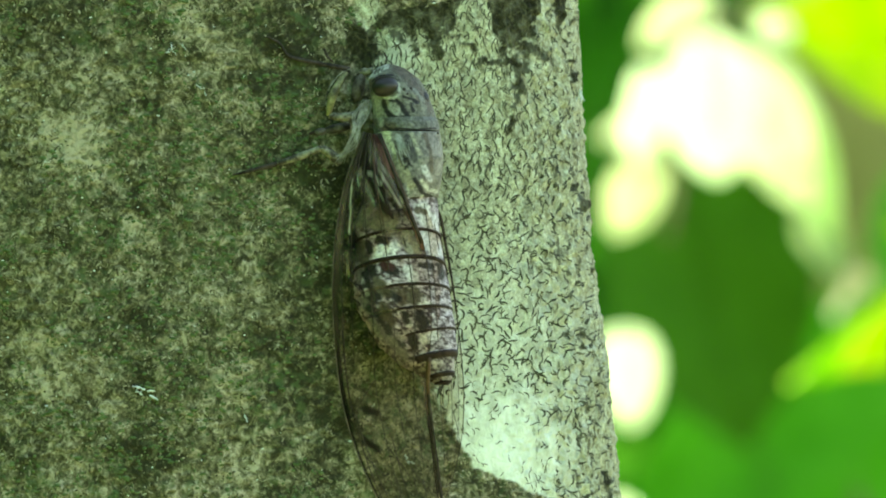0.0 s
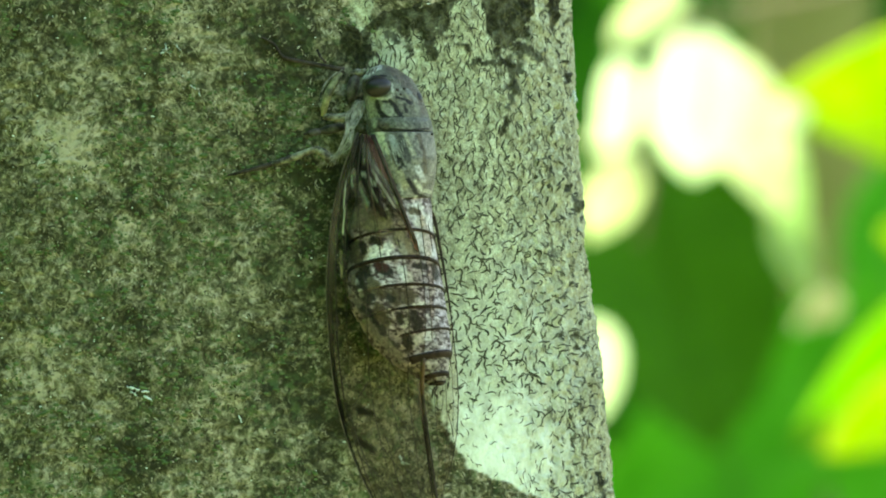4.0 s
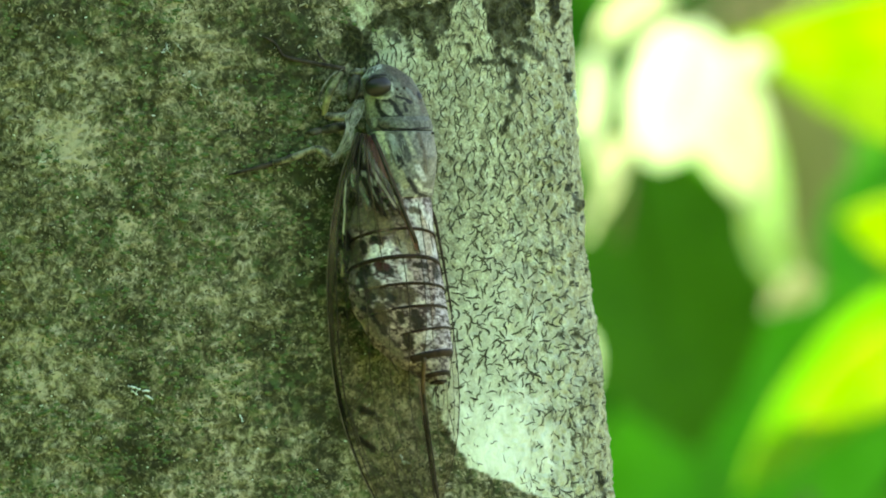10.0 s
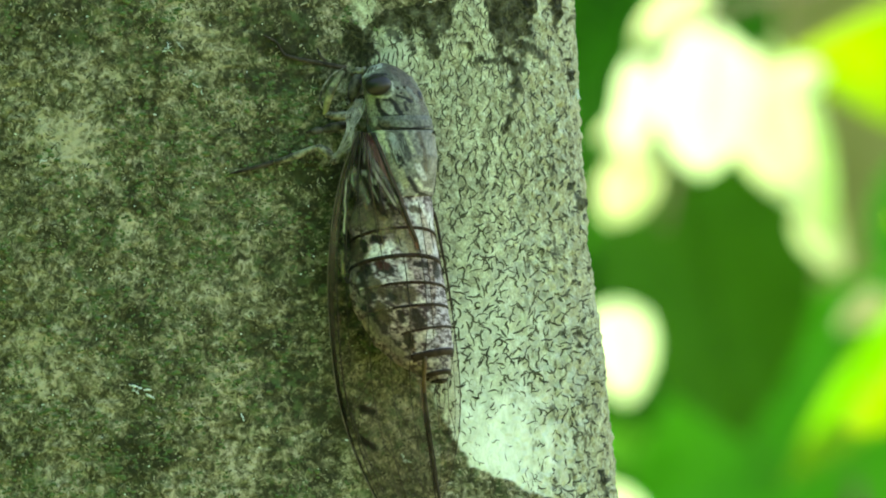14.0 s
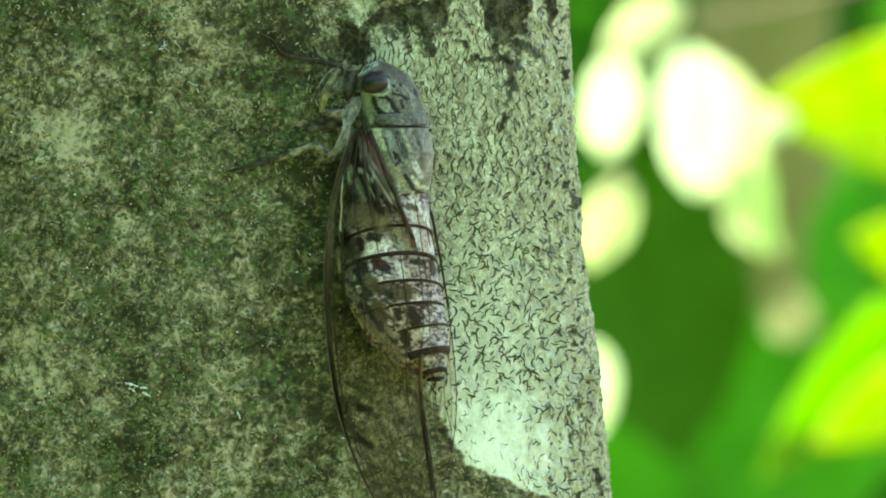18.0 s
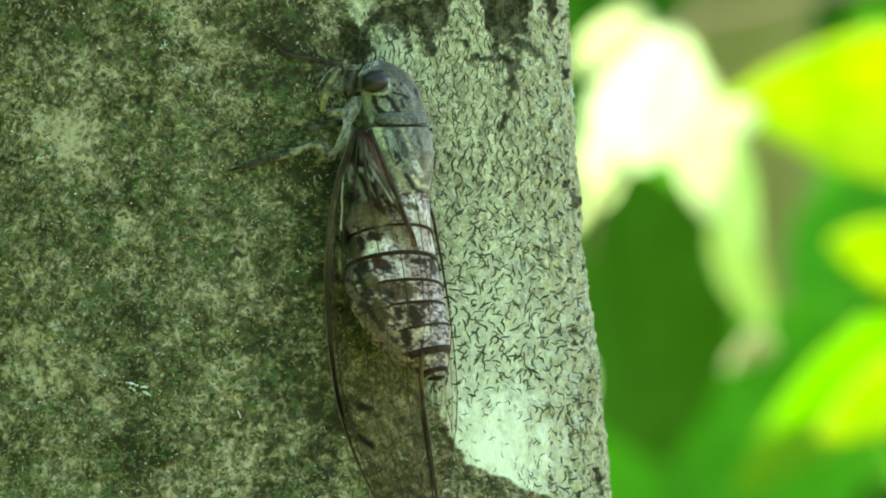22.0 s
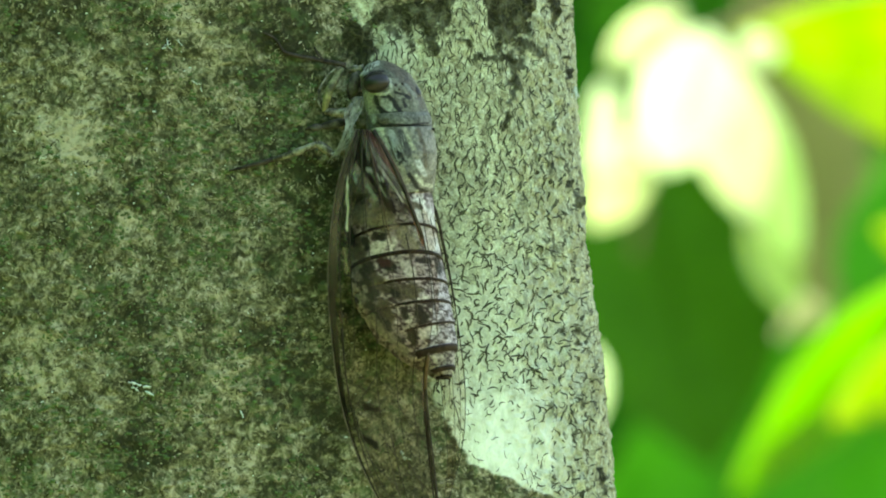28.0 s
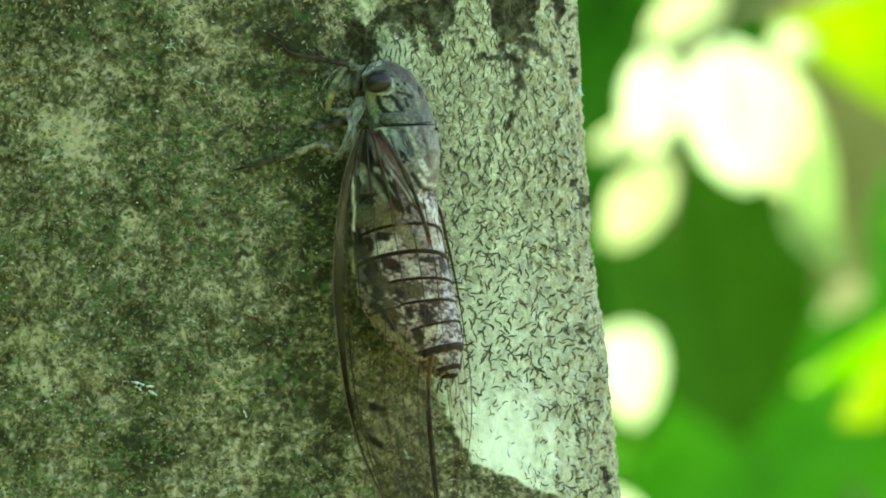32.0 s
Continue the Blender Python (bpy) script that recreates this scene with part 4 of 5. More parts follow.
# wings
def wing(name, lead, trail, label, cross, costa=True, blots=()):
    """A clear forewing between its leading and trailing edges, with tube veins as its parts."""
    n, fine, m = 40, 100, 44
    A = smooth_line([cp(p, h) for p, h in lead], n)
    B = smooth_line([cp(p, h) for p, h in trail], n)

    def at(i, s):
        k = min(int(i), n - 2)
        p = A[k].lerp(A[k + 1], i - k).lerp(B[k].lerp(B[k + 1], i - k), s)
        p.y -= (0.5 * min(1, i / 8) + (1.9 * max(0.0, 1 - abs(i - 7) / 9) if costa else 0.0)) * MM * math.sin(math.pi * s)
        if costa:
            p.y -= 2.4 * MM * math.exp(-((i - 18) / 7) ** 2) * math.sin(math.pi * s ** 0.8)
        p.y += 0.08 * MM * math.sin(s * 40 + i * 0.5)
        return p
    verts, faces, cover, tone = [], [], [], []
    for side in (0, 1):
        for q in range(fine):
            i = q / (fine - 1) * (n - 1)
            for j in range(m + 1):
                s = j / m
                p = at(i, s)
                p.y += 0.04 * MM * side
                verts.append(p)
                grain = float(fbm(np.array([s * 9.0 + 3]), np.array([i * 0.7 + 3]), 131, 3)[0])
                spot = float(fbm(np.array([s * 7.0 + 0.1 * i + 30]), np.array([i * 0.9 + 3]), 137, 3)[0])
                root = smoothstep(0.0, 1.0, 1.28 - i / (6.0 + 3.0 * s) + (spot - 0.5) * 1.6)
                low = float(smoothstep(19.0, 27.0, i)) if costa else 0.0
                c, t = 0.03 + (0.66 if costa else 0.1) * root + 0.1 * low, (1 - low) * Vector((0.026, 0.018, 0.013)).lerp(Vector((0.18, 0.145, 0.108)), float(smoothstep(0.40, 0.66, grain))) + low * Vector((0.085, 0.08, 0.055)) * (0.5 + grain)
                band = 0.10 * (1 - 0.85 * i / n) + 0.14 * max(0.0, 1 - i / 8) * (1.0 if costa else 0.0)
                if s < band and costa:
                    c, t = 0.72, Vector((0.115, 0.082, 0.06)) * (1.0 - 0.9 * min(1, max(0, i - 13) / 9)) * (0.6 + 0.5 * math.sin(math.pi * s / band))
                cover.append(c)
                tone.append((*t, 1.0))
    q = fine * (m + 1)
    for i in range(fine - 1):
        for j in range(m):
            k = i * (m + 1) + j
            faces.append((k, k + 1, k + m + 2, k + m + 1))
            faces.append((q + k, q + k + m + 1, q + k + m + 2, q + k + 1))
    ob = cpart(name, verts, faces, WING, cicada, label)
    U = np.array([(p.x + CO.x) / MM for p in verts])
    V = np.array([(p.z + CO.z) / MM for p in verts])
    cover, tone = np.array(cover), np.array(tone)
    for (au, av), (bu, bv), w, c, cv in blots:
        h = np.clip(((U - au) * (bu - au) + (V - av) * (bv - av)) / ((bu - au) ** 2 + (bv - av) ** 2), 0, 1)
        d = np.hypot(U - au - h * (bu - au), V - av - h * (bv - av))
        k = smoothstep(w * 1.3, w * 0.5, d)
        cover = cover * (1 - k) + cv * k
        tone[:, :3] = tone[:, :3] * (1 - k[:, None]) + np.array(c) * k[:, None]
    ob.data.attributes.new("cover", "FLOAT", "POINT").data.foreach_set("value", cover.astype(np.float32))
    ob.data.attributes.new("tone", "FLOAT_COLOR", "POINT").data.foreach_set("color", tone.astype(np.float32).ravel())

    def vein(i0, s0, i1, s1, r, mat=DARK, wob=0.0, cnt=14):
        pts = []
        for k in range(cnt):
            f = k / (cnt - 1)
            i = min(i0 + (i1 - i0) * f, n - 1.001)
            s = s0 + (s1 - s0) * f + wob * math.sin(math.pi * f)
            pts.append(at(i, s) + Vector((0, -0.03 * MM, 0)))
        v, f = tube(pts, [r * MM * (1 - 0.55 * k / (cnt - 1)) for k in range(cnt)], 6)
        cpart("vein", v, f, mat, ob)
    for args in cross:
        vein(*args)
    return ob


LEFT = wing("forewing", [((-10.02, 13.70), 5.2), ((-12.03, 8.42), 4.2), ((-13.23, 2.07), 3.4), ((-13.63, -4.61), 3.0), ((-13.23, -11.96), 2.6), ((-12.29, -18.64), 2.2), ((-10.29, -24.99), 1.8), ((-7.75, -30.33), 1.5), ((-3.6, -38.0), 1.0)],
            [((-8.15, 13.43), body_h((-8.15, 13.43), 0.5)), ((-6.01, 8.42), body_h((-6.01, 8.42), 0.6)), ((-4.01, 3.27), body_h((-4.01, 3.27), 0.6)), ((-2.67, -0.40), body_h((-2.67, -0.40), 0.5)), ((-1.87, -7.95), 9.4), ((-2.3, -15.5), 6.0), ((-1.75, -21.0), 4.2), ((-1.0, -26.5), 3.0), ((-0.3, -32.5), 2.0), ((-0.7, -38.5), 1.2)],
            "clear left forewing with brown veins, brown at its base",
            [(0, 0.0, 39, 0.0, 0.11, COSTA, 0.0, 30), (18, 0.085, 34, 0.07, 0.1, RIM, 0.02, 16), (0, 0.1, 24, 0.095, 0.12, DARK, 0.0, 24),
             (1, 0.16, 20, 0.19, 0.08, DARK, 0.02, 18), (1, 0.3, 38, 0.38, 0.07, DARK, 0.07, 26), (2, 0.5, 38, 0.66, 0.065, DARK, 0.05, 26),
             (0, 0.3, 10, 0.34, 0.1, DARK), (0, 0.5, 12, 0.62, 0.1, BROWN), (0, 0.97, 12, 0.98, 0.3, DARK, 0.0, 14), (0, 1.0, 12, 1.0, 0.24, BROWN, 0.0, 14),
             (12, 1.0, 24, 1.0, 0.06, DARK, 0.0, 14), (20, 1.0, 27, 1.0, 0.3, BROWN, 0.0, 12), (22, 1.0, 39, 1.0, 0.24, DARK, 0.0, 22), (24, 1.0, 39, 1.02, 0.2, RIM, 0.0, 18), (25, 0.97, 38, 0.94, 0.12, RIM, 0.0, 14), (11, 0.8, 30, 0.82, 0.08, DARK, 0.03, 16),
             (14, 0.17, 16, 0.36, 0.06), (17, 0.42, 20, 0.6, 0.06), (22, 0.4, 25, 0.12, 0.07), (24, 0.63, 27, 0.8, 0.06), (20, 0.62, 22, 0.8, 0.06), (28, 0.42, 31, 0.62, 0.07),
             (29, 0.1, 32, 0.35, 0.07), (30, 0.66, 33, 0.88, 0.06), (25, 0.12, 38, 0.22, 0.08), (27, 0.5, 39, 0.5, 0.07), (31, 0.78, 39, 0.8, 0.06)],
            blots=(((-10.6, 10.5), (-7.2, 4.2), 0.34, (0.02, 0.014, 0.01), 0.9), ((-8.9, 9.9), (-4.2, 3.5), 0.4, (0.03, 0.017, 0.012), 0.92), ((-8.2, 9.2), (-5.5, 4.8), 0.13, (0.22, 0.20, 0.155), 0.85), ((-9.6, 9.6), (-7.6, 5.6), 0.14, (0.17, 0.17, 0.12), 0.8), ((-8.15, 12.23), (-5.21, 6.75), 0.75, (0.095, 0.048, 0.033), 0.94), ((-5.21, 6.75), (-2.81, 0.07), 0.5, (0.085, 0.04, 0.027), 0.92), ((-9.09, 11.42), (-6.68, 7.95), 0.22, (0.13, 0.115, 0.09), 0.8), ((-6.68, 7.95), (-4.81, 4.61), 0.3, (0.10, 0.09, 0.07), 0.6),
                   ((-9.89, 10.42), (-7.75, 6.75), 0.3, (0.016, 0.012, 0.009), 0.92), ((-7.75, 6.75), (-6.68, 3.74), 0.2, (0.016, 0.012, 0.009), 0.85), ((-6.28, 9.42), (-6.28, 9.02), 0.2, (0.2, 0.19, 0.15), 0.7), ((-5.61, 5.95), (-5.21, 5.41), 0.2, (0.22, 0.21, 0.17), 0.8),
                   ((-9.62, 9.02), (-8.95, 8.62), 0.14, (0.3, 0.29, 0.23), 0.8), ((-7.75, 8.22), (-8.02, 7.42), 0.1, (0.3, 0.29, 0.23), 0.8), ((-8.28, 8.22), (-8.08, 7.95), 0.2, INK, 0.95),
                   ((-10.15, 11.96), (-9.62, 9.42), 0.35, (0.018, 0.013, 0.009), 0.9), ((-11.49, 2.07), (-11.22, 0.07), 0.4, INK, 0.85),
                   ((-2.3, -16.0), (-1.75, -21.0), 0.55, (0.06, 0.036, 0.026), 0.8), ((-1.75, -21.0), (-0.7, -28.66), 0.35, (0.035, 0.026, 0.02), 0.7), ((-9.62, -19.04), (-8.28, -19.44), 0.45, INK, 0.95), ((-9.75, -22.65), (-8.15, -23.72), 0.42, INK, 0.92), ((-10.82, 8.62), (-10.56, 7.42), 0.18, (0.24, 0.28, 0.21), 0.5), ((-9.62, 7.01), (-8.69, 5.28), 0.17, (0.24, 0.28, 0.21), 0.5),
                   ((-11.89, -0.60), (-11.76, -3.01), 0.22, (0.25, 0.22, 0.11), 0.85), ((-11.42, 8.08), (-11.69, 1.74), 0.12, (0.4, 0.38, 0.3), 0.9), ((-12.43, -7.68), (-12.29, -8.95), 0.2, (0.16, 0.10, 0.06), 0.7), ((-9.09, 13.03), (-8.15, 12.76), 0.4, (0.055, 0.016, 0.012), 0.9),
                   ((-8.62, 8.62), (-8.28, 7.75), 0.12, (0.26, 0.26, 0.2), 0.7), ((-11.0, -1.0), (-9.2, -7.6), 1.0, (0.07, 0.06, 0.045), 0.2), ((-9.2, -7.6), (-4.6, -13.0), 0.8, (0.07, 0.06, 0.045), 0.2)))
wing("forewing", [((-2.81, 6.41), 8.8), ((-1.07, 4.08), 7.0), ((-0.27, 0.40), 6.0), ((0.47, -3.61), 5.2), ((1.27, -9.29), 4.2), ((1.94, -15.97), 3.2), ((1.87, -21.31), 2.4), ((1.07, -25.99), 1.8), ((-0.53, -31.00), 1.2)],
             [((-3.07, 6.41), 9.6), ((-2.67, 4.08), 10.2), ((-2.14, 0.40), 10.0), ((-1.60, -3.61), 9.6), ((-1.20, -9.29), 8.4), ((-0.94, -15.97), 5.8), ((-0.53, -21.31), 4.4), ((-0.27, -25.99), 3.2), ((-0.94, -31.00), 1.6)],
             "clear right forewing with dark veins, seen edge on",
             [(0, 0.0, 18, 0.0, 0.26, DARK, 0.0, 18), (18, 0.0, 39, 0.0, 0.07, DARK, 0.0, 20), (2, 0.5, 36, 0.5, 0.05), (4, 0.25, 36, 0.2, 0.045), (0, 1.0, 39, 1.0, 0.055), (20, 0.0, 24, 0.4, 0.06), (27, 0.5, 31, 0.05, 0.06)], costa=False)

# legs: each a thing's part with tapering joints
def leg(label, femur, tibia, tarsus, shin=None, stout=1.0, limb=None):
    fl = smooth_line([cp(p, h) for p, h in femur], 10)
    v, f = tube(fl, [MM * (0.34 + 0.22 * math.sin(math.pi * i / 9)) for i in range(10)], 10)
    ob = cpart("leg", v, f, limb or LIMB, cicada, label, moving=False)
    tl = smooth_line([cp(p, h) for p, h in tibia], 10)
    v, f = tube(tl, [MM * stout * (0.24 + 0.22 * math.sin(math.pi * i / 9)) for i in range(10)], 10)
    cpart("shin", v, f, shin or LIMB, ob)
    fl = smooth_line([cp(p, h) for p, h in tarsus], 14)
    v, f = tube(fl, [MM * (0.34 - 0.018 * i) for i in range(14)], 8)
    cpart("foot", v, f, DARK, ob)
    return ob


leg("grey front leg folded beside the head", [((-9.62, 16.50), 3.2), ((-11.49, 15.57), 3.4), ((-14.03, 15.70), 3.0)], [((-14.03, 15.70), 3.0), ((-13.43, 18.24), 3.4), ((-11.89, 20.78), 2.0)],
    [((-11.49, 21.18), 1.8), ((-13.96, 21.65), 1.2), ((-17.64, 22.38), 0.5), ((-18.97, 22.92), 0.4), ((-19.78, 24.25), 0.4), ((-21.25, 25.05), 0.3)], LIMB_YELLOW, 1.1)
leg("grey middle leg stretched on the bark", [((-12.69, 9.95), 3.0), ((-13.63, 11.09), 3.2), ((-14.83, 11.96), 3.0)], [((-14.83, 11.96), 3.0), ((-16.97, 11.02), 1.9), ((-20.04, 10.02), 0.9)],
    [((-19.64, 10.15), 0.8), ((-22.31, 9.42), 0.5), ((-23.98, 9.02), 0.35), ((-25.32, 8.69), 0.3)])
leg("grey hind leg tucked under the wing", [((-11.49, 14.50), 1.2), ((-12.96, 14.23), 1.1), ((-14.30, 13.96), 0.9)], [((-14.30, 13.96), 0.9), ((-14.97, 13.83), 1.2), ((-15.50, 13.76), 0.8)],
    [((-15.50, 13.76), 0.7), ((-15.83, 13.70), 0.5), ((-16.30, 13.56), 0.3)], LIMB_DARK, 1.0, LIMB_DARK)
ribbon("shin_spur", [((-13.7, 15.7), 2.8), ((-14.5, 17.0), 2.6), ((-14.25, 18.8), 2.4), ((-13.0, 20.5), 2.2), ((-11.8, 21.2), 2.0)], 0.12, LIMB, cicada, "pale hairy edge of the shin", n=12)
ribbon("far_foot", [((-2.81, 12.63), 2.0), ((-1.87, 13.23), 1.2), ((-1.07, 13.63), 0.5)], 0.2, DARK, cicada, "dark foot of a hidden leg")
moved_parts.pop()
dome(cicada, "coxa", (-10.5, 19.0), 2.2, (0.75, 1.9, 1.0), LIMB_DARK, "dark brown base of the front leg", roll=-0.25)
moved_parts.pop()
ribbon("claw", [((-13.76, 21.98), 0.9), ((-14.43, 22.65), 0.6), ((-14.83, 23.58), 0.3)], 0.16, DARK, cicada)
ribbon("feeler", [((-7.75, 21.18), 4.4), ((-7.48, 22.45), 4.2), ((-7.88, 23.32), 3.6)], 0.13, DARK, head)
ribbon("mouthpart", [((-8.95, 20.78), 2.8), ((-9.75, 20.91), 2.6), ((-10.82, 20.64), 2.2)], 0.5, LIMB, head, "brown snout")


# ---- the shrub behind, its leaves stirred by wind ----
shrub = tagged(new("shrub"), "leafy green shrub in bright sun behind the trunk", "shrub")
shrub.location = (0.25, 2.6, -1.25)
SO = Vector(shrub.location)


def leaf(base, tip, half, mat, label="", facing=(0, -1, 0.15), fold=0.25, droop=0.08, shape=0.9, blunt=0.8, crease=0.0):
    b, t = Vector(base), Vector(tip)
    d = t - b
    ln = d.length
    d.normalize()
    nrm = Vector(facing)
    nrm = (nrm - d * nrm.dot(d)).normalized()
    s = d.cross(nrm)
    n, m = 16, 6
    verts, faces = [], []
    for side in (0, 1):
        for i in range(n + 1):
            f = i / n
            w = half * max(0.015, math.sin(math.pi * f ** shape)) ** blunt
            for j in range(-m // 2, m // 2 + 1):
                q = j / (m / 2)
                p = d * (ln * f) + s * (w * q) + nrm * (w * (fold * q * q + crease * abs(q)) - droop * ln * f * f + 0.01 * ln * math.sin(9 * f + 4 * q) - 0.0004 * side)
                verts.append(p)
    k0 = (n + 1) * (m + 1)
    for i in range(n):
        for j in range(m):
            k = i * (m + 1) + j
            faces.append((k, k + 1, k + m + 2, k + m + 1))
            faces.append((k0 + k, k0 + k + m + 1, k0 + k + m + 2, k0 + k + 1))
    ob = obj("leaf", verts, faces, mat, shrub, label)
    ob.location = b - SO
    rib = [d * (ln * f) + nrm * (0.0006 - droop * ln * f * f + 0.01 * ln * math.sin(9 * f)) for f in np.linspace(0, 0.96, 9)]
    v, fc = tube(rib, [0.0012 * (1 - 0.8 * i / 8) for i in range(9)], 6)
    obj("midrib", v, fc, mat, ob)
    return ob


def drop(length, half, mat, label, **form):
    """A leaf that hangs straight down from its stalk until flutter() sets it."""
    return leaf((0.08, 2.5, 0.06), (0.08, 2.5, 0.06 - length), half, mat, label, **form)


MAIN = drop(0.0463, 0.0157, LEAF_GLARE_WHITE, "leaf with sun glare in its pale colour", fold=0.1, blunt=0.6, droop=0.03)
PETAL = drop(0.0577, 0.0130, LEAF_GLARE_CREAM, "leaf with sun glare in its cream colour", fold=0.1, blunt=0.85, droop=0.03)
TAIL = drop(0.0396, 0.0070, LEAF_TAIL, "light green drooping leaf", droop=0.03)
CAP = drop(0.0292, 0.0074, LEAF_GLARE_CREAM, "leaf with sun glare in its cream colour", fold=0.3, blunt=0.7)
BLOB = drop(0.0306, 0.0093, LEAF_GLARE_WHITE, "leaf with sun glare in its pale colour", fold=0.1, blunt=0.55, droop=0.03)
LOBE = drop(0.0527, 0.0087, LEAF_GLARE_CREAM, "leaf with sun glare in its cream colour", fold=0.1, blunt=0.65, droop=0.03)
POINT = drop(0.0219, 0.0044, LEAF_GLARE_CREAM, "small pointed leaf with sun glare in its cream colour", droop=0.03)
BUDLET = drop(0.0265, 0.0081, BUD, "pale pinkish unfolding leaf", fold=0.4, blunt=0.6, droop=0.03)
leaf((0.0996, 2.600, 0.0606), (0.1203, 2.600, -0.0015), 0.0085, LEAF_GLARE_GREEN, "leaf with sun glare in its pale green colour", fold=0.1)
leaf((0.0693, 2.700, 0.0359), (0.0936, 2.700, -0.0689), 0.036, LEAF_SHADED, "broad leaf with shade in its dark green colour", facing=(0, -0.8, 0.55), droop=0.0)
ROUND = leaf((0.0589, 2.600, -0.0329), (0.0622, 2.600, -0.0645), 0.0108, LEAF_GLARE_WHITE, "leaf with sun glare in its pale colour", fold=0.1, shape=0.72, blunt=0.6)
leaf((0.1667, 2.900, -0.0173), (0.0530, 2.900, -0.0976), 0.032, LEAF_MID, "mid-green leaf", facing=(0, -0.85, -0.5), droop=0.0)
leaf((0.1825, 3.000, -0.0538), (0.0582, 3.000, -0.1139), 0.034, LEAF_MID, "mid-green leaf", facing=(0, -0.85, -0.5), droop=0.0)
leaf((0.0389, 2.650, -0.0838), (0.0611, 2.650, -0.1133), 0.012, LEAF_GLARE_WHITE, "leaf with sun glare in its pale colour", fold=0.1)
BLADE = drop(0.0973, 0.0135, LEAF_LIGHT, "light green blade-like leaf", fold=0.05, droop=0.02, crease=0.5, blunt=0.9)
BLADE2 = leaf((0.1600, 2.200, -0.0277), (0.1171, 2.200, -0.0607), 0.0125, LEAF_YELLOW, "yellow-green leaf", facing=(0.1, -0.8, -0.5))
SIDE = leaf((0.1738, 2.400, -0.0014), (0.1339, 2.400, 0.0012), 0.0125, LEAF_YELLOW, "yellow-green leaf", facing=(0.1, -0.8, -0.5))
YELLOW = leaf((0.2049, 2.300, 0.0528), (0.0968, 2.300, 0.0658), 0.0255, LEAF_YELLOW, "large glowing yellow-green leaf", facing=(0.05, -0.85, -0.4), shape=0.9, blunt=1.0)
bm = bmesh.new()
bmesh.ops.create_uvsphere(bm, u_segments=16, v_segments=10, radius=1.0)
bmesh.ops.transform(bm, matrix=Matrix.Translation((-0.1016, -0.004, 0.0110)) @ pose(0, 0, 0, 0, 20, 0) @ Matrix.Diagonal((0.0062, 0.0012, 0.0048, 1)), verts=bm.verts)
part("tip", bm, LEAF_GLARE_WHITE, YELLOW, "curled pale leaf tip")
leaf((0.1784, 3.100, 0.0372), (0.1579, 3.100, -0.0345), 0.022, LEAF_MID, "mid-green leaf", facing=(0, -0.85, -0.5), droop=0.0)
for pts, r in (([(0.1663, 2.600, 0.0898), (0.1261, 2.600, 0.0807), (0.0896, 2.600, 0.0725), (0.0759, 2.600, 0.0615), (0.0713, 2.600, 0.0314), (0.0658, 2.600, 0.0003)], 0.0012),
               ([(0.0701, 2.750, 0.0363), (0.0844, 2.800, -0.0131), (0.1012, 2.950, -0.0651), (0.1424, 3.000, -0.1139), (0.25, 2.6, -1.25)], 0.0025),
               ([(0.2049, 2.300, 0.0528), (0.2033, 2.400, -0.0118), (0.1800, 2.500, -0.0834), (0.27, 2.6, -1.25)], 0.004)):
    v, f = tube([p - SO for p in smooth_line(pts, 24)], r, 8)
    obj("stem", v, f, TWIG, shrub, "thin brown stem")
# ---- a second trunk, the hedge and the ground ----
far_tree = tagged(new("tree"), "olive-brown bare trunk standing in the hedge", "tree")
far_tree.location = (0.1872, 4.5, -1.25)
v, f = tube([(0.01 * math.sin(z * 3), 0, z) for z in np.linspace(0, 3.2, 24)], [0.035 - 0.004 * z for z in np.linspace(0, 3.2, 24)], 20)
obj("trunk", v, f, TAN, far_tree)


def build_hedge():
    rng = np.random.RandomState(8)
    verts, faces = [], []
    for i in range(9000):
        c = Vector((rng.normal(0.35, 1.6), rng.uniform(6.2, 7.4), rng.uniform(-1.2, 2.0)))
        d = Vector(rng.normal(0, 1, 3)).normalized()
        s = d.cross(Vector(rng.normal(0, 1, 3))).normalized()
        ln, w = rng.uniform(0.05, 0.1), rng.uniform(0.015, 0.03)
        b = len(verts)
        verts += [c, c + d * ln * 0.5 + s * w, c + d * ln, c + d * ln * 0.5 - s * w]
        faces.append((b, b + 1, b + 2, b + 3))
    # leafy mass behind the outer leaves
    cols, rows = 90, 40
    b = len(verts)
    for j in range(rows):
        for i in range(cols):
            x, z = -6 + 12 * i / (cols - 1), -1.3 + 3.6 * j / (rows - 1)
            verts.append(Vector((x + rng.normal(0, 0.03), 7.6 + 0.25 * math.sin(x * 3 + z) + rng.normal(0, 0.07), z)))
    for j in range(rows - 1):
        for i in range(cols - 1):
            k = b + j * cols + i
            faces.append((k, k + 1, k + cols + 1, k + cols))
    ob = obj("hedge", verts, faces, LEAF_HEDGE, None, "dense green hedge out of focus", smooth=False)
    return tagged(ob, kind="stuff", category="hedge")


build_hedge()


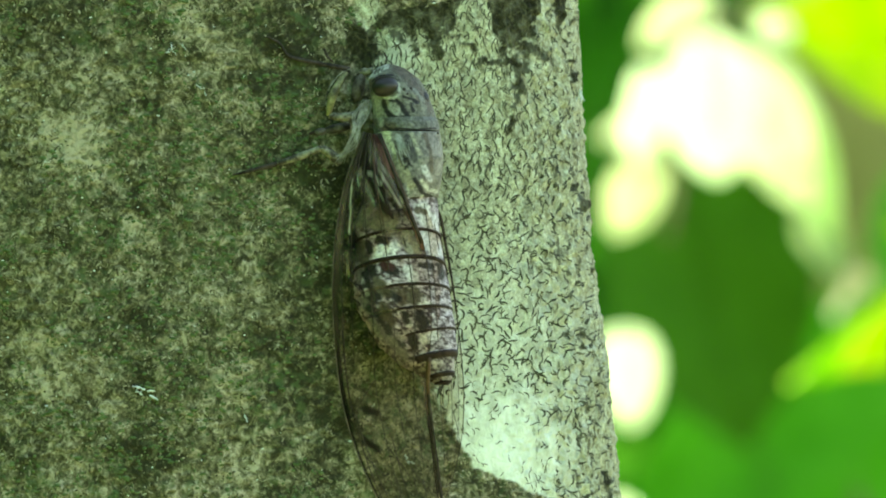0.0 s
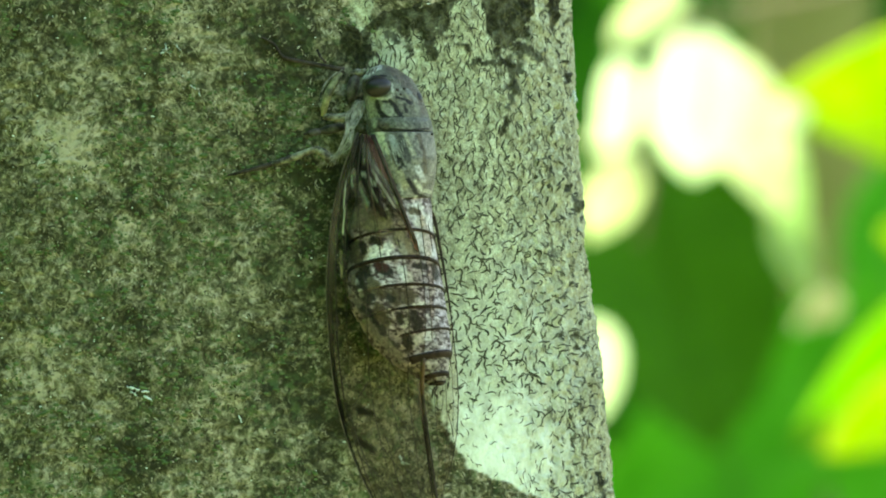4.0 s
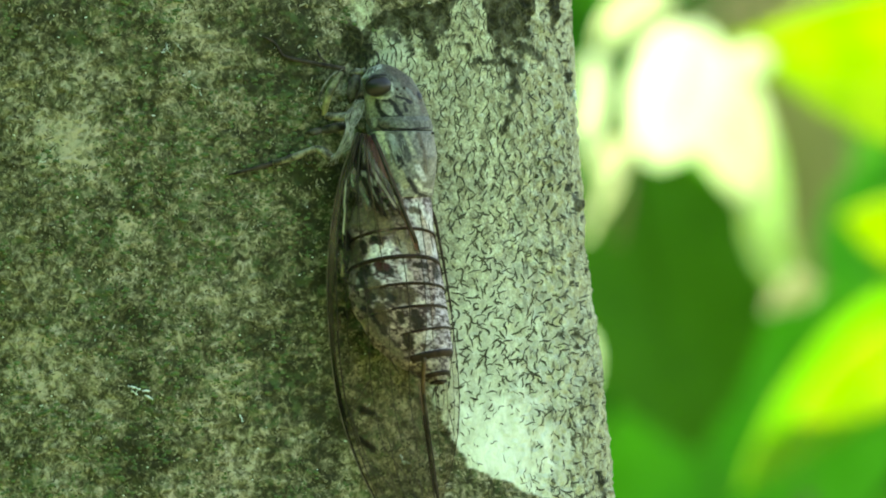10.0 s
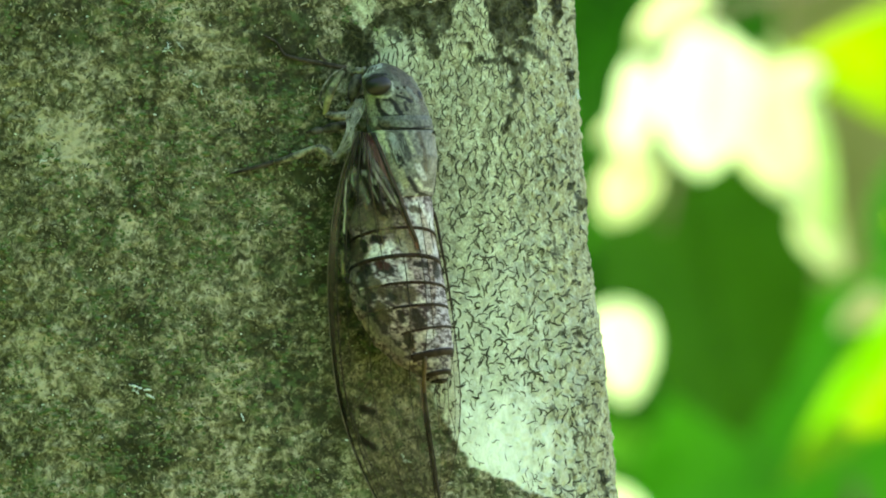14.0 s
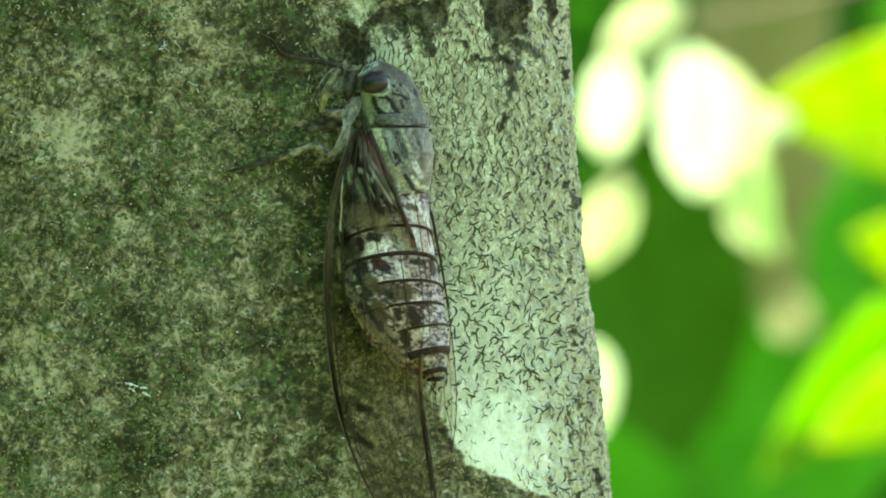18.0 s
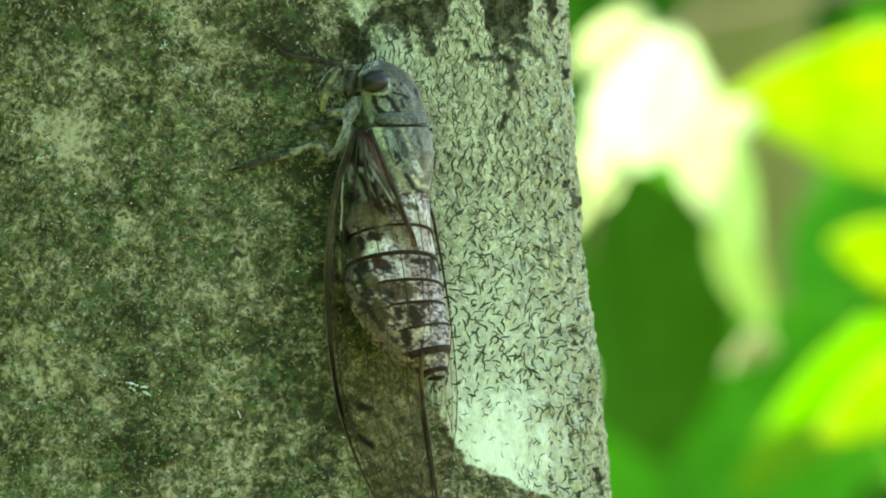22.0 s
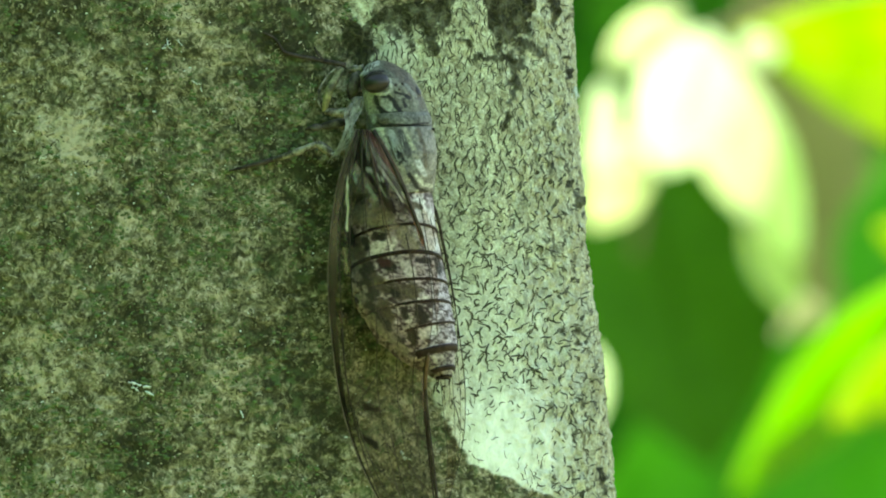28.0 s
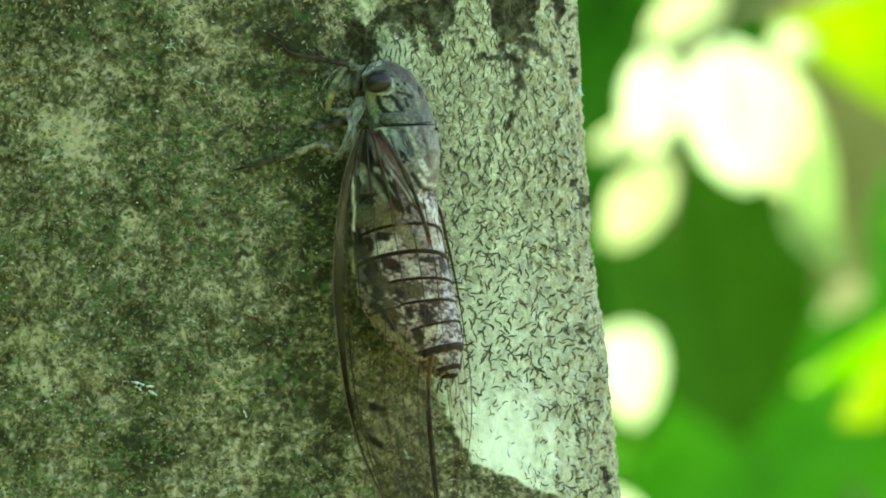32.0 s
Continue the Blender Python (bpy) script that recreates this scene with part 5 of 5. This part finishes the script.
def build_sky_screen():
    """Unseen leafy screen, added to block sky light from the left and behind the camera."""
    rng = np.random.RandomState(12)
    verts, faces = [], []

    def sheet(a, b, seg, rows, high):
        base = len(verts)
        for j in range(rows):
            for i in range(seg):
                f = i / (seg - 1)
                verts.append(Vector((a[0] + (b[0] - a[0]) * f + rng.normal(0, 0.12), a[1] + (b[1] - a[1]) * f + rng.normal(0, 0.12), -1.3 + high * j / (rows - 1))))
        for j in range(rows - 1):
            for i in range(seg - 1):
                k = base + j * seg + i
                faces.append((k, k + 1, k + seg + 1, k + seg))
    sheet((-3.2, 3.0), (-3.8, -4.0), 40, 26, 4.2)
    sheet((-3.8, -4.0), (1.2, -5.5), 30, 26, 4.2)
    for i in range(5000):
        if rng.rand() < 0.6:
            c = Vector((rng.uniform(-3.8, -2.9), rng.uniform(-4.2, 3.2), rng.uniform(-1.2, 2.9)))
        else:
            c = Vector((rng.uniform(-3.8, 1.4), rng.uniform(-5.4, -4.3), rng.uniform(-1.2, 2.9)))
        d = Vector(rng.normal(0, 1, 3)).normalized()
        sd = d.cross(Vector(rng.normal(0, 1, 3))).normalized()
        ln, w = rng.uniform(0.1, 0.2), rng.uniform(0.03, 0.06)
        b = len(verts)
        verts.extend([c, c + d * ln * 0.5 + sd * w, c + d * ln, c + d * ln * 0.5 - sd * w])
        faces.append((b, b + 1, b + 2, b + 3))
    ob = obj("woods", verts, faces, LEAF_MID, None, "unseen leafy screen added to block sky light", smooth=False)
    return tagged(ob, kind="stuff", category="woods")


build_sky_screen()
gv, gf = [], []
for j in range(41):
    for i in range(41):
        x, y = (i - 20) / 20, (j - 20) / 20
        gv.append((2000 * x ** 5 + 4 * x, 2000 * y ** 5 + 4 * y, -1.25 + 0.02 * math.sin(7 * x + 3 * y)))
for j in range(40):
    for i in range(40):
        k = j * 41 + i
        gf.append((k, k + 1, k + 42, k + 41))
tagged(obj("ground", gv, gf, SOIL), "leaf-strewn forest floor", "ground", kind="structure")


# ---- what moves ----
def sway(ob, rows):
    """rows: seconds, right, up (mm), turn in the plan and, where given, twist about the upright (degrees), about the thing's own origin."""
    loc = ob.location.copy()
    walk(ob, [(t, Matrix.Translation(loc + Vector((x * MM, 0, z * MM))) @ pose(0, 0, 0, 0, a, tw[0] if tw else 0)) for t, x, z, a, *tw in rows])


def flutter(ob, depth, rows):
    """rows: seconds, the stalk's x and z (m), lean in the plan, tilt of the tip away and twist about the leaf's own line (degrees)."""
    walk(ob, [(t, Matrix.Translation(Vector((x, depth, z)) - SO) @ pose(0, 0, 0, 0, a, 0) @ pose(0, 0, 0, tilt, 0, 0) @ pose(0, 0, 0, 0, 0, tw)) for t, x, z, a, tilt, tw in rows])


def motions():
    # the cicada's body turns slowly about its middle, head to one side and tail to the other
    turn = [(0, 0.145, 0.44), (6, 0.04, 0.11), (9, 0.0, 0.0), (12, -0.04, -0.11), (17, -0.09, -0.13), (22.5, -0.09, -0.28), (25.5, -0.12, -0.52), (28, 0.13, -1.41), (30, 0.20, -1.86), (32, 0.216, -2.15)]
    rows = [(t, pose(x * MM, 0, 0, 0, a, 0)) for t, x, a in turn]
    for ob in moved_parts:
        if ob is LEFT:
            continue
        walk(ob, rows)
    # from the twenty-sixth second on it lifts the near wing's outer edge off the bark
    hinge = cp((-2.3, -10.0), 8.0)
    lifted = {0: 0, 25.5: 0, 28: 12, 32: 20}
    walk(LEFT, [(t, pose(x * MM, 0, 0, 0, a, 0) @ Matrix.Translation(hinge) @ pose(0, 0, 0, 0, 0, np.interp(t, list(lifted), list(lifted.values()))) @ Matrix.Translation(-hinge)) for t, x, a in turn])
    flutter(MAIN, 2.50, [(0, 0.0772, 0.0649, -4, 0, 0), (1, 0.0856, 0.0679, 0, 0, 0), (2, 0.0872, 0.0673, 15, 0, 0), (3, 0.0831, 0.0667, 10, 0, 0), (6, 0.0890, 0.0637, -8, 0, 0), (7, 0.0849, 0.0608, -12, 0, 0), (8, 0.0896, 0.0597, -10, 0, 0), (9, 0.0845, 0.0604, -8, 0, 0), (10, 0.0906, 0.0686, 18, 0, 0), (11, 0.0865, 0.0626, -6, 0, 46), (12, 0.0818, 0.0664, 0, 0, 0), (13, 0.0795, 0.0605, -8, 0, 46), (14, 0.0797, 0.0636, 5, 0, 0), (17, 0.0871, 0.0661, 12, 0, 0), (18, 0.0909, 0.0644, -5, 0, 38), (19, 0.0857, 0.0666, 15, 0, 0), (20, 0.0919, 0.0695, 10, 0, 0), (21, 0.0918, 0.0729, 10, 0, 0), (22, 0.0930, 0.0708, 22, 0, 0), (23, 0.0908, 0.0747, 10, 0, 0), (24, 0.0925, 0.0751, 10, 0, 0), (25, 0.0919, 0.0708, 15, 0, 0), (28, 0.0874, 0.0713, 18, 0, 0), (29, 0.0910, 0.0598, -8, 0, 0), (30, 0.0832, 0.0671, 5, 0, 0), (31, 0.0877, 0.0598, -8, 0, 0), (32, 0.0825, 0.0606, -10, 0, 0)])
    flutter(PETAL, 2.55, [(0, 0.0874, 0.0612, -23, 9, 0), (1, 0.0952, 0.0621, -23, 0, 0), (2, 0.0898, 0.0644, -23, 14, 0), (3, 0.0879, 0.0629, -25, 0, 0), (6, 0.1010, 0.0602, -8, 28, 0), (7, 0.0984, 0.0575, -16, 22, 0), (8, 0.1024, 0.0563, -9, 38, 0), (9, 0.0964, 0.0568, -15, 38, 0), (10, 0.0922, 0.0658, -17, 0, 0), (11, 0.0975, 0.0590, -2, 40, 0), (12, 0.0917, 0.0592, -22, 0, 0), (13, 0.0897, 0.0572, -8, 43, 0), (14, 0.0867, 0.0587, -24, 0, 0), (17, 0.0910, 0.0629, -18, 14, 0), (18, 0.1017, 0.0608, -6, 35, 0), (19, 0.0884, 0.0634, -17, 0, 0), (20, 0.0967, 0.0662, -11, 14, 38), (21, 0.0965, 0.0697, -7, 12, 0), (22, 0.0933, 0.0681, -13, 0, 38), (23, 0.0959, 0.0695, -8, 0, 38), (24, 0.0975, 0.0701, -8, 0, 38), (25, 0.0947, 0.0680, -13, 7, 0), (28, 0.0894, 0.0667, -14, 0, 0), (29, 0.1030, 0.0563, -8, 32, 0), (30, 0.0903, 0.0620, -19, 0, 0), (31, 0.0997, 0.0562, -15, 29, 0), (32, 0.0952, 0.0572, -13, 34, 0)])
    flutter(TAIL, 2.64, [(0, 0.1106, 0.0127, -27, -43, 0), (1, 0.1190, 0.0104, -11, -41, 0), (2, 0.1126, 0.0170, -19, -25, 0), (3, 0.1136, 0.0141, -16, -27, 0), (6, 0.1085, 0.0135, -27, -47, 0), (7, 0.1141, 0.0099, -22, -49, 0), (8, 0.1100, 0.0150, -33, -48, 0), (9, 0.1082, 0.0168, -37, -35, 0), (10, 0.1096, 0.0141, -25, -18, 0), (11, 0.0990, 0.0187, -46, -42, 0), (12, 0.1153, 0.0059, -25, -50, 0), (13, 0.0958, 0.0197, -52, -40, 0), (14, 0.1116, 0.0086, -27, -51, 0), (17, 0.1093, 0.0135, -23, -16, 0), (18, 0.1075, 0.0179, -40, -52, 0), (19, 0.1056, 0.0117, -23, -20, 0), (20, 0.1096, 0.0109, -22, 0, 0), (21, 0.1050, 0.0163, -26, 0, 0), (22, 0.1089, 0.0124, -25, 0, 0), (23, 0.1063, 0.0116, -27, 0, 0), (24, 0.1068, 0.0141, -26, 0, 0), (25, 0.1086, 0.0149, -27, 0, 0), (28, 0.1040, 0.0123, -28, -18, 0), (29, 0.1105, 0.0114, -37, -50, 0), (30, 0.1099, 0.0096, -31, -51, 0), (31, 0.1135, 0.0114, -38, -49, 0), (32, 0.1061, 0.0142, -36, -36, 0)])
    flutter(CAP, 2.45, [(0, 0.0784, 0.0759, 55, 6, 0), (1, 0.0798, 0.0789, 55, 6, 0), (2, 0.0823, 0.0782, 55, 6, 0), (3, 0.0785, 0.0786, 55, 6, 0), (6, 0.0804, 0.0755, 55, 6, 0), (7, 0.0807, 0.0741, 55, 6, 0), (8, 0.0836, 0.0743, 55, 6, 0), (9, 0.0814, 0.0766, 55, 6, 30), (10, 0.0806, 0.0789, 55, 6, 0), (11, 0.0800, 0.0784, 55, 6, 66), (12, 0.0768, 0.0805, 55, 6, 58), (13, 0.0821, 0.0787, 55, 6, 76), (14, 0.0785, 0.0744, 55, 6, 0), (17, 0.0795, 0.0775, 55, 6, 0), (18, 0.0873, 0.0781, 55, 6, 0), (19, 0.0781, 0.0763, 55, 6, 0), (20, 0.0805, 0.0769, 55, 6, 0), (21, 0.0791, 0.0802, 55, 6, 0), (22, 0.0828, 0.0750, 55, 6, 0), (23, 0.0812, 0.0776, 55, 6, 0), (24, 0.0816, 0.0799, 55, 6, 0), (25, 0.0804, 0.0785, 55, 6, 0), (28, 0.0788, 0.0762, 55, 6, 0), (29, 0.0851, 0.0742, 55, 6, 0), (30, 0.0802, 0.0801, 55, 6, 0), (31, 0.0854, 0.0765, 55, 6, 0), (32, 0.0820, 0.0764, 55, 6, 0)])
    flutter(BLOB, 2.52, [(0, 0.0588, 0.0545, 5, 3, 45), (1, 0.0592, 0.0674, 5, 3, 60), (2, 0.0589, 0.0595, 5, 3, 60), (3, 0.0580, 0.0585, 5, 3, 62), (6, 0.0637, 0.0571, 5, 3, 0), (7, 0.0630, 0.0571, 5, 3, 25), (8, 0.0678, 0.0564, 5, 3, 0), (9, 0.0637, 0.0567, 5, 3, 0), (10, 0.0576, 0.0603, 5, 3, 66), (11, 0.0606, 0.0572, 5, 45, 10), (12, 0.0571, 0.0658, 5, 3, 55), (13, 0.0610, 0.0627, 5, 3, 15), (14, 0.0565, 0.0541, 5, 3, 50), (17, 0.0577, 0.0571, 5, 3, 60), (18, 0.0684, 0.0612, 5, 3, 20), (19, 0.0550, 0.0570, 5, 3, 58), (20, 0.0617, 0.0568, 5, 3, 58), (21, 0.0582, 0.0620, 5, 3, 50), (22, 0.0689, 0.0540, 5, 3, 66), (23, 0.0622, 0.0594, 5, 3, 58), (24, 0.0617, 0.0629, 5, 3, 62), (25, 0.0613, 0.0612, 5, 3, 58), (28, 0.0552, 0.0549, 5, 3, 64), (29, 0.0678, 0.0550, 5, 3, 10), (30, 0.0566, 0.0604, 5, 3, 60), (31, 0.0660, 0.0567, 5, 3, 5), (32, 0.0624, 0.0577, 5, 3, 5)])
    flutter(LOBE, 2.58, [(0, 0.0618, 0.0298, 23, 52, 0), (1, 0.0600, 0.0311, 17, 41, 62), (2, 0.0647, 0.0331, 24, 54, 0), (3, 0.0629, 0.0321, 26, 54, 0), (6, 0.0647, 0.0186, 20, 62, 74), (7, 0.0661, 0.0225, 30, 56, 35), (8, 0.0656, 0.0149, 21, 61, 76), (9, 0.0631, 0.0185, 27, 46, 78), (10, 0.0652, 0.0257, 18, 60, 74), (11, 0.0613, 0.0205, 30, 0, 70), (12, 0.0601, 0.0231, 22, 27, 74), (13, 0.0627, 0.0230, 27, 0, 79), (14, 0.0610, 0.0267, 28, 57, 0), (17, 0.0668, 0.0261, 30, 61, 55), (18, 0.0713, 0.0231, 19, 54, 20), (19, 0.0668, 0.0297, 22, 51, 0), (20, 0.0656, 0.0312, 18, 62, 60), (21, 0.0682, 0.0321, 23, 56, 0), (22, 0.0742, 0.0305, 27, 62, 60), (23, 0.0724, 0.0312, 23, 61, 15), (24, 0.0721, 0.0318, 23, 62, 20), (25, 0.0714, 0.0321, 23, 56, 5), (28, 0.0670, 0.0321, 30, 59, 15), (29, 0.0698, 0.0203, 25, 55, 35), (30, 0.0656, 0.0322, 27, 53, 0), (31, 0.0682, 0.0258, 25, 48, 0), (32, 0.0655, 0.0249, 29, 50, 0)])
    flutter(POINT, 2.60, [(0, 0.0639, 0.0400, 68, 8, 0), (1, 0.0704, 0.0468, 68, 8, 0), (2, 0.0668, 0.0397, 68, 8, 0), (3, 0.0668, 0.0404, 68, 8, 0), (6, 0.0745, 0.0335, 68, 8, 0), (7, 0.0664, 0.0336, 68, 8, 0), (8, 0.0718, 0.0304, 68, 8, 0), (9, 0.0647, 0.0395, 68, 8, 0), (10, 0.0765, 0.0322, 68, 8, 0), (11, 0.0689, 0.0314, 68, 8, 0), (12, 0.0595, 0.0396, 68, 8, 0), (13, 0.0621, 0.0351, 68, 8, 0), (14, 0.0640, 0.0369, 68, 8, 0), (17, 0.0717, 0.0381, 68, 8, 0), (18, 0.0772, 0.0460, 68, 8, 0), (19, 0.0708, 0.0399, 68, 8, 0), (20, 0.0748, 0.0424, 68, 8, 0), (21, 0.0722, 0.0441, 68, 8, 0), (22, 0.0809, 0.0369, 68, 8, 0), (23, 0.0764, 0.0451, 68, 8, 0), (24, 0.0778, 0.0469, 68, 8, 0), (25, 0.0754, 0.0442, 68, 8, 0), (28, 0.0691, 0.0386, 68, 8, 0), (29, 0.0720, 0.0341, 68, 8, 0), (30, 0.0668, 0.0419, 68, 8, 0), (31, 0.0649, 0.0341, 68, 8, 0), (32, 0.0622, 0.0350, 68, 8, 0)])
    flutter(BUDLET, 2.46, [(0, 0.1232, -0.0105, 27, 58, 72), (1, 0.1232, -0.0146, 27, 58, 72), (2, 0.1286, -0.0144, 27, 58, 40), (3, 0.1233, -0.0154, 27, 58, 55), (6, 0.1217, -0.0133, 27, 58, 20), (7, 0.1206, -0.0176, 27, 58, 55), (8, 0.1253, -0.0171, 27, 58, 55), (9, 0.1204, -0.0135, 27, 58, 60), (10, 0.1201, -0.0092, 27, 58, 45), (11, 0.1138, 0.0009, -15, 0, 0), (12, 0.1243, -0.0135, 27, 58, 72), (13, 0.1159, 0.0034, -15, 0, 0), (14, 0.1280, -0.0188, 27, 58, 45), (17, 0.1252, -0.0156, 27, 58, 50), (18, 0.1210, -0.0112, -6, 48, 0), (19, 0.1102, -0.0204, 27, 58, 45), (20, 0.1175, -0.0228, 27, 58, 50), (21, 0.1204, -0.0164, 27, 58, 50), (22, 0.1166, -0.0225, 27, 58, 45), (23, 0.1123, -0.0234, 27, 58, 45), (24, 0.1153, -0.0185, 27, 58, 45), (25, 0.1182, -0.0176, 27, 58, 45), (28, 0.1178, -0.0128, 27, 58, 50), (29, 0.1241, -0.0177, 27, 58, 50), (30, 0.1215, -0.0109, 27, 58, 70), (31, 0.1218, -0.0145, 27, 58, 45), (32, 0.1212, -0.0141, 27, 58, 55)])
    flutter(BLADE, 2.40, [(0, 0.1797, 0.0110, 54, 0, 50), (1, 0.1776, 0.0139, 49, 0, 20), (2, 0.1862, 0.0008, 54, 0, 0), (3, 0.1839, -0.0009, 52, 0, 0), (6, 0.1843, 0.0027, 48, 0, 0), (7, 0.1770, 0.0044, 47, 0, 0), (8, 0.1670, -0.0049, 42, 0, 60), (9, 0.1857, 0.0023, 56, 0, 50), (10, 0.1660, -0.0051, 43, 0, 0), (11, 0.1866, -0.0008, 67, 0, 50), (12, 0.1824, -0.0045, 53, 0, 40), (13, 0.1886, -0.0011, 57, 0, 60), (14, 0.1591, -0.0012, 37, 0, 30), (17, 0.1692, 0.0025, 36, 0, 20), (18, 0.1778, 0.0000, 44, 0, 0), (19, 0.1681, -0.0071, 45, 0, 0), (20, 0.1666, -0.0084, 46, 0, 0), (21, 0.1659, -0.0049, 45, 0, 0), (22, 0.1779, -0.0072, 47, 0, 0), (23, 0.1731, -0.0066, 46, 0, 0), (24, 0.1757, -0.0057, 47, 0, 0), (25, 0.1689, -0.0015, 42, 0, 0), (28, 0.1591, -0.0027, 43, 0, 0), (29, 0.1858, 0.0045, 49, 0, 0), (30, 0.1911, 0.0073, 59, 0, 40), (31, 0.1936, 0.0059, 60, 0, 0), (32, 0.1875, 0.0052, 57, 0, 50)])
    sway(ROUND, [(0, -7.38, 3.97, 0.00), (1, -15.5, 8.22, 0.00), (2, -12.2, 6.38, 0.00), (3, -10.05, 8.20, 0.00), (6, -10.49, 4.89, 0.00), (7, -5.85, 3.97, 0.00), (8, -3.0, 5.40, 0.00), (9, -3.38, 9.03, 0.00), (10, -12.10, 8.20, 0.00), (11, -12.5, 7.14, 0.00), (12, -22.96, 12.69, 0.00), (13, -14.78, 9.13, 0.00), (14, -8.30, 9.05, 0.00), (17, -17.0, -0.57, 0.00), (18, -1.27, 3.68, 0.00), (19, -14.14, 1.28, 0.00), (20, -8.38, 3.69, 0.00), (21, -9.01, 5.54, 0.00), (22, -3.93, 5.54, 0.00), (23, -6.71, 6.47, 0.00), (24, -5.23, 8.32, 0.00), (25, -10.43, 5.54, 0.00), (28, -14.0, 5.54, 0.00), (29, -3.01, -1.83, 0.00), (30, -10.05, 5.50, 0.00), (31, 0.00, -0.00, 0.00), (32, -5.54, 3.61, 0.00)])
    sway(YELLOW, [(0, -10.01, -0.00, -0.69), (1, -9.24, 0.00, 3.66), (2, 2.56, -0.00, -10.41), (3, 1.70, -0.00, -15.19), (6, 2.67, -0.00, -11.97), (7, 1.37, -0.00, -10.20), (8, -1.05, -0.00, -3.12), (9, -2.02, -0.00, -6.28), (10, -1.46, -0.00, -5.01), (11, -10.80, -0.00, -0.37), (12, 1.10, -0.00, -15.55), (13, -1.35, -0.00, -12.62), (14, 0.15, -0.00, -9.89), (17, 2.71, -0.00, -10.66), (18, 7.58, -0.00, -13.96), (19, -0.71, -0.00, -12.45), (20, 1.79, -0.00, -5.98), (21, 1.46, -0.00, -10.49), (22, 2.34, -0.00, -12.25), (23, 1.58, -0.00, -10.50), (24, 2.89, -0.00, -7.85), (25, 0.86, -0.00, -5.55), (28, -4.69, -0.00, -0.99), (29, 6.25, -0.00, -8.64), (30, -0.84, -0.00, -0.03), (31, 0.00, -0.00, -0.00), (32, -3.26, -0.00, -3.62)])
    sway(BLADE2, [(0, -5.14, 21.24, 0.00), (1, -5.18, 8.68, 0.00), (2, 0.01, -2.59, 0.00), (3, -2.60, -3.45, 0.00), (6, 1.98, 2.13, 0.00), (7, 6.61, 5.60, 0.00), (8, -3.58, 7.03, 0.00), (9, -3.04, 5.32, 0.00), (10, -3.96, 6.97, 0.00), (11, -13.98, 3.55, 0.00), (12, -1.61, -5.99, 0.00), (13, -7.65, 4.35, 0.00), (14, -2.53, 0.95, 0.00), (17, 2.00, 2.11, 0.00), (18, 5.37, 2.57, 0.00), (19, 1.12, -1.39, 0.00), (20, -0.55, 11.25, 0.00), (21, 2.49, 9.49, 0.00), (22, 10.50, 6.02, 0.00), (23, 4.46, 3.40, 0.00), (24, 11.04, 6.85, 0.00), (25, 3.66, 14.70, 0.00), (28, 1.33, 11.23, 0.00), (29, 8.25, 1.74, 0.00), (30, 1.74, 5.19, 0.00), (31, 0.00, -0.00, 0.00), (32, -4.28, 4.38, 0.00)])
    sway(SIDE, [(0, -1.66, 1.26, 0.00), (1, 1.77, 2.60, 0.00), (2, 3.48, 1.75, 0.00), (3, 2.61, 0.89, 0.00), (6, 4.59, -0.48, 0.00), (7, -1.21, -0.48, 0.00), (8, 4.24, 2.68, 0.00), (9, -1.30, -0.76, 0.00), (10, -2.22, 4.36, 0.00), (11, -3.55, -0.79, 0.00), (12, 0.13, -3.38, 0.00), (13, -2.43, 1.74, 0.00), (14, -0.79, 0.08, 0.00), (17, 1.13, 1.24, 0.00), (18, 4.50, 1.70, 0.00), (19, -1.49, -2.26, 0.00), (20, -2.29, 6.91, 0.00), (21, -4.46, 3.41, 0.00), (22, 2.68, 1.67, 0.00), (23, -0.75, 0.79, 0.00), (24, 0.62, 4.24, 0.00), (25, -1.55, 5.15, 0.00), (28, 3.07, 5.15, 0.00), (29, 6.16, 0.87, 0.00), (30, 0.00, 0.84, 0.00), (31, 0.00, -0.00, 0.00), (32, -0.80, 0.04, 0.00)])


motions()
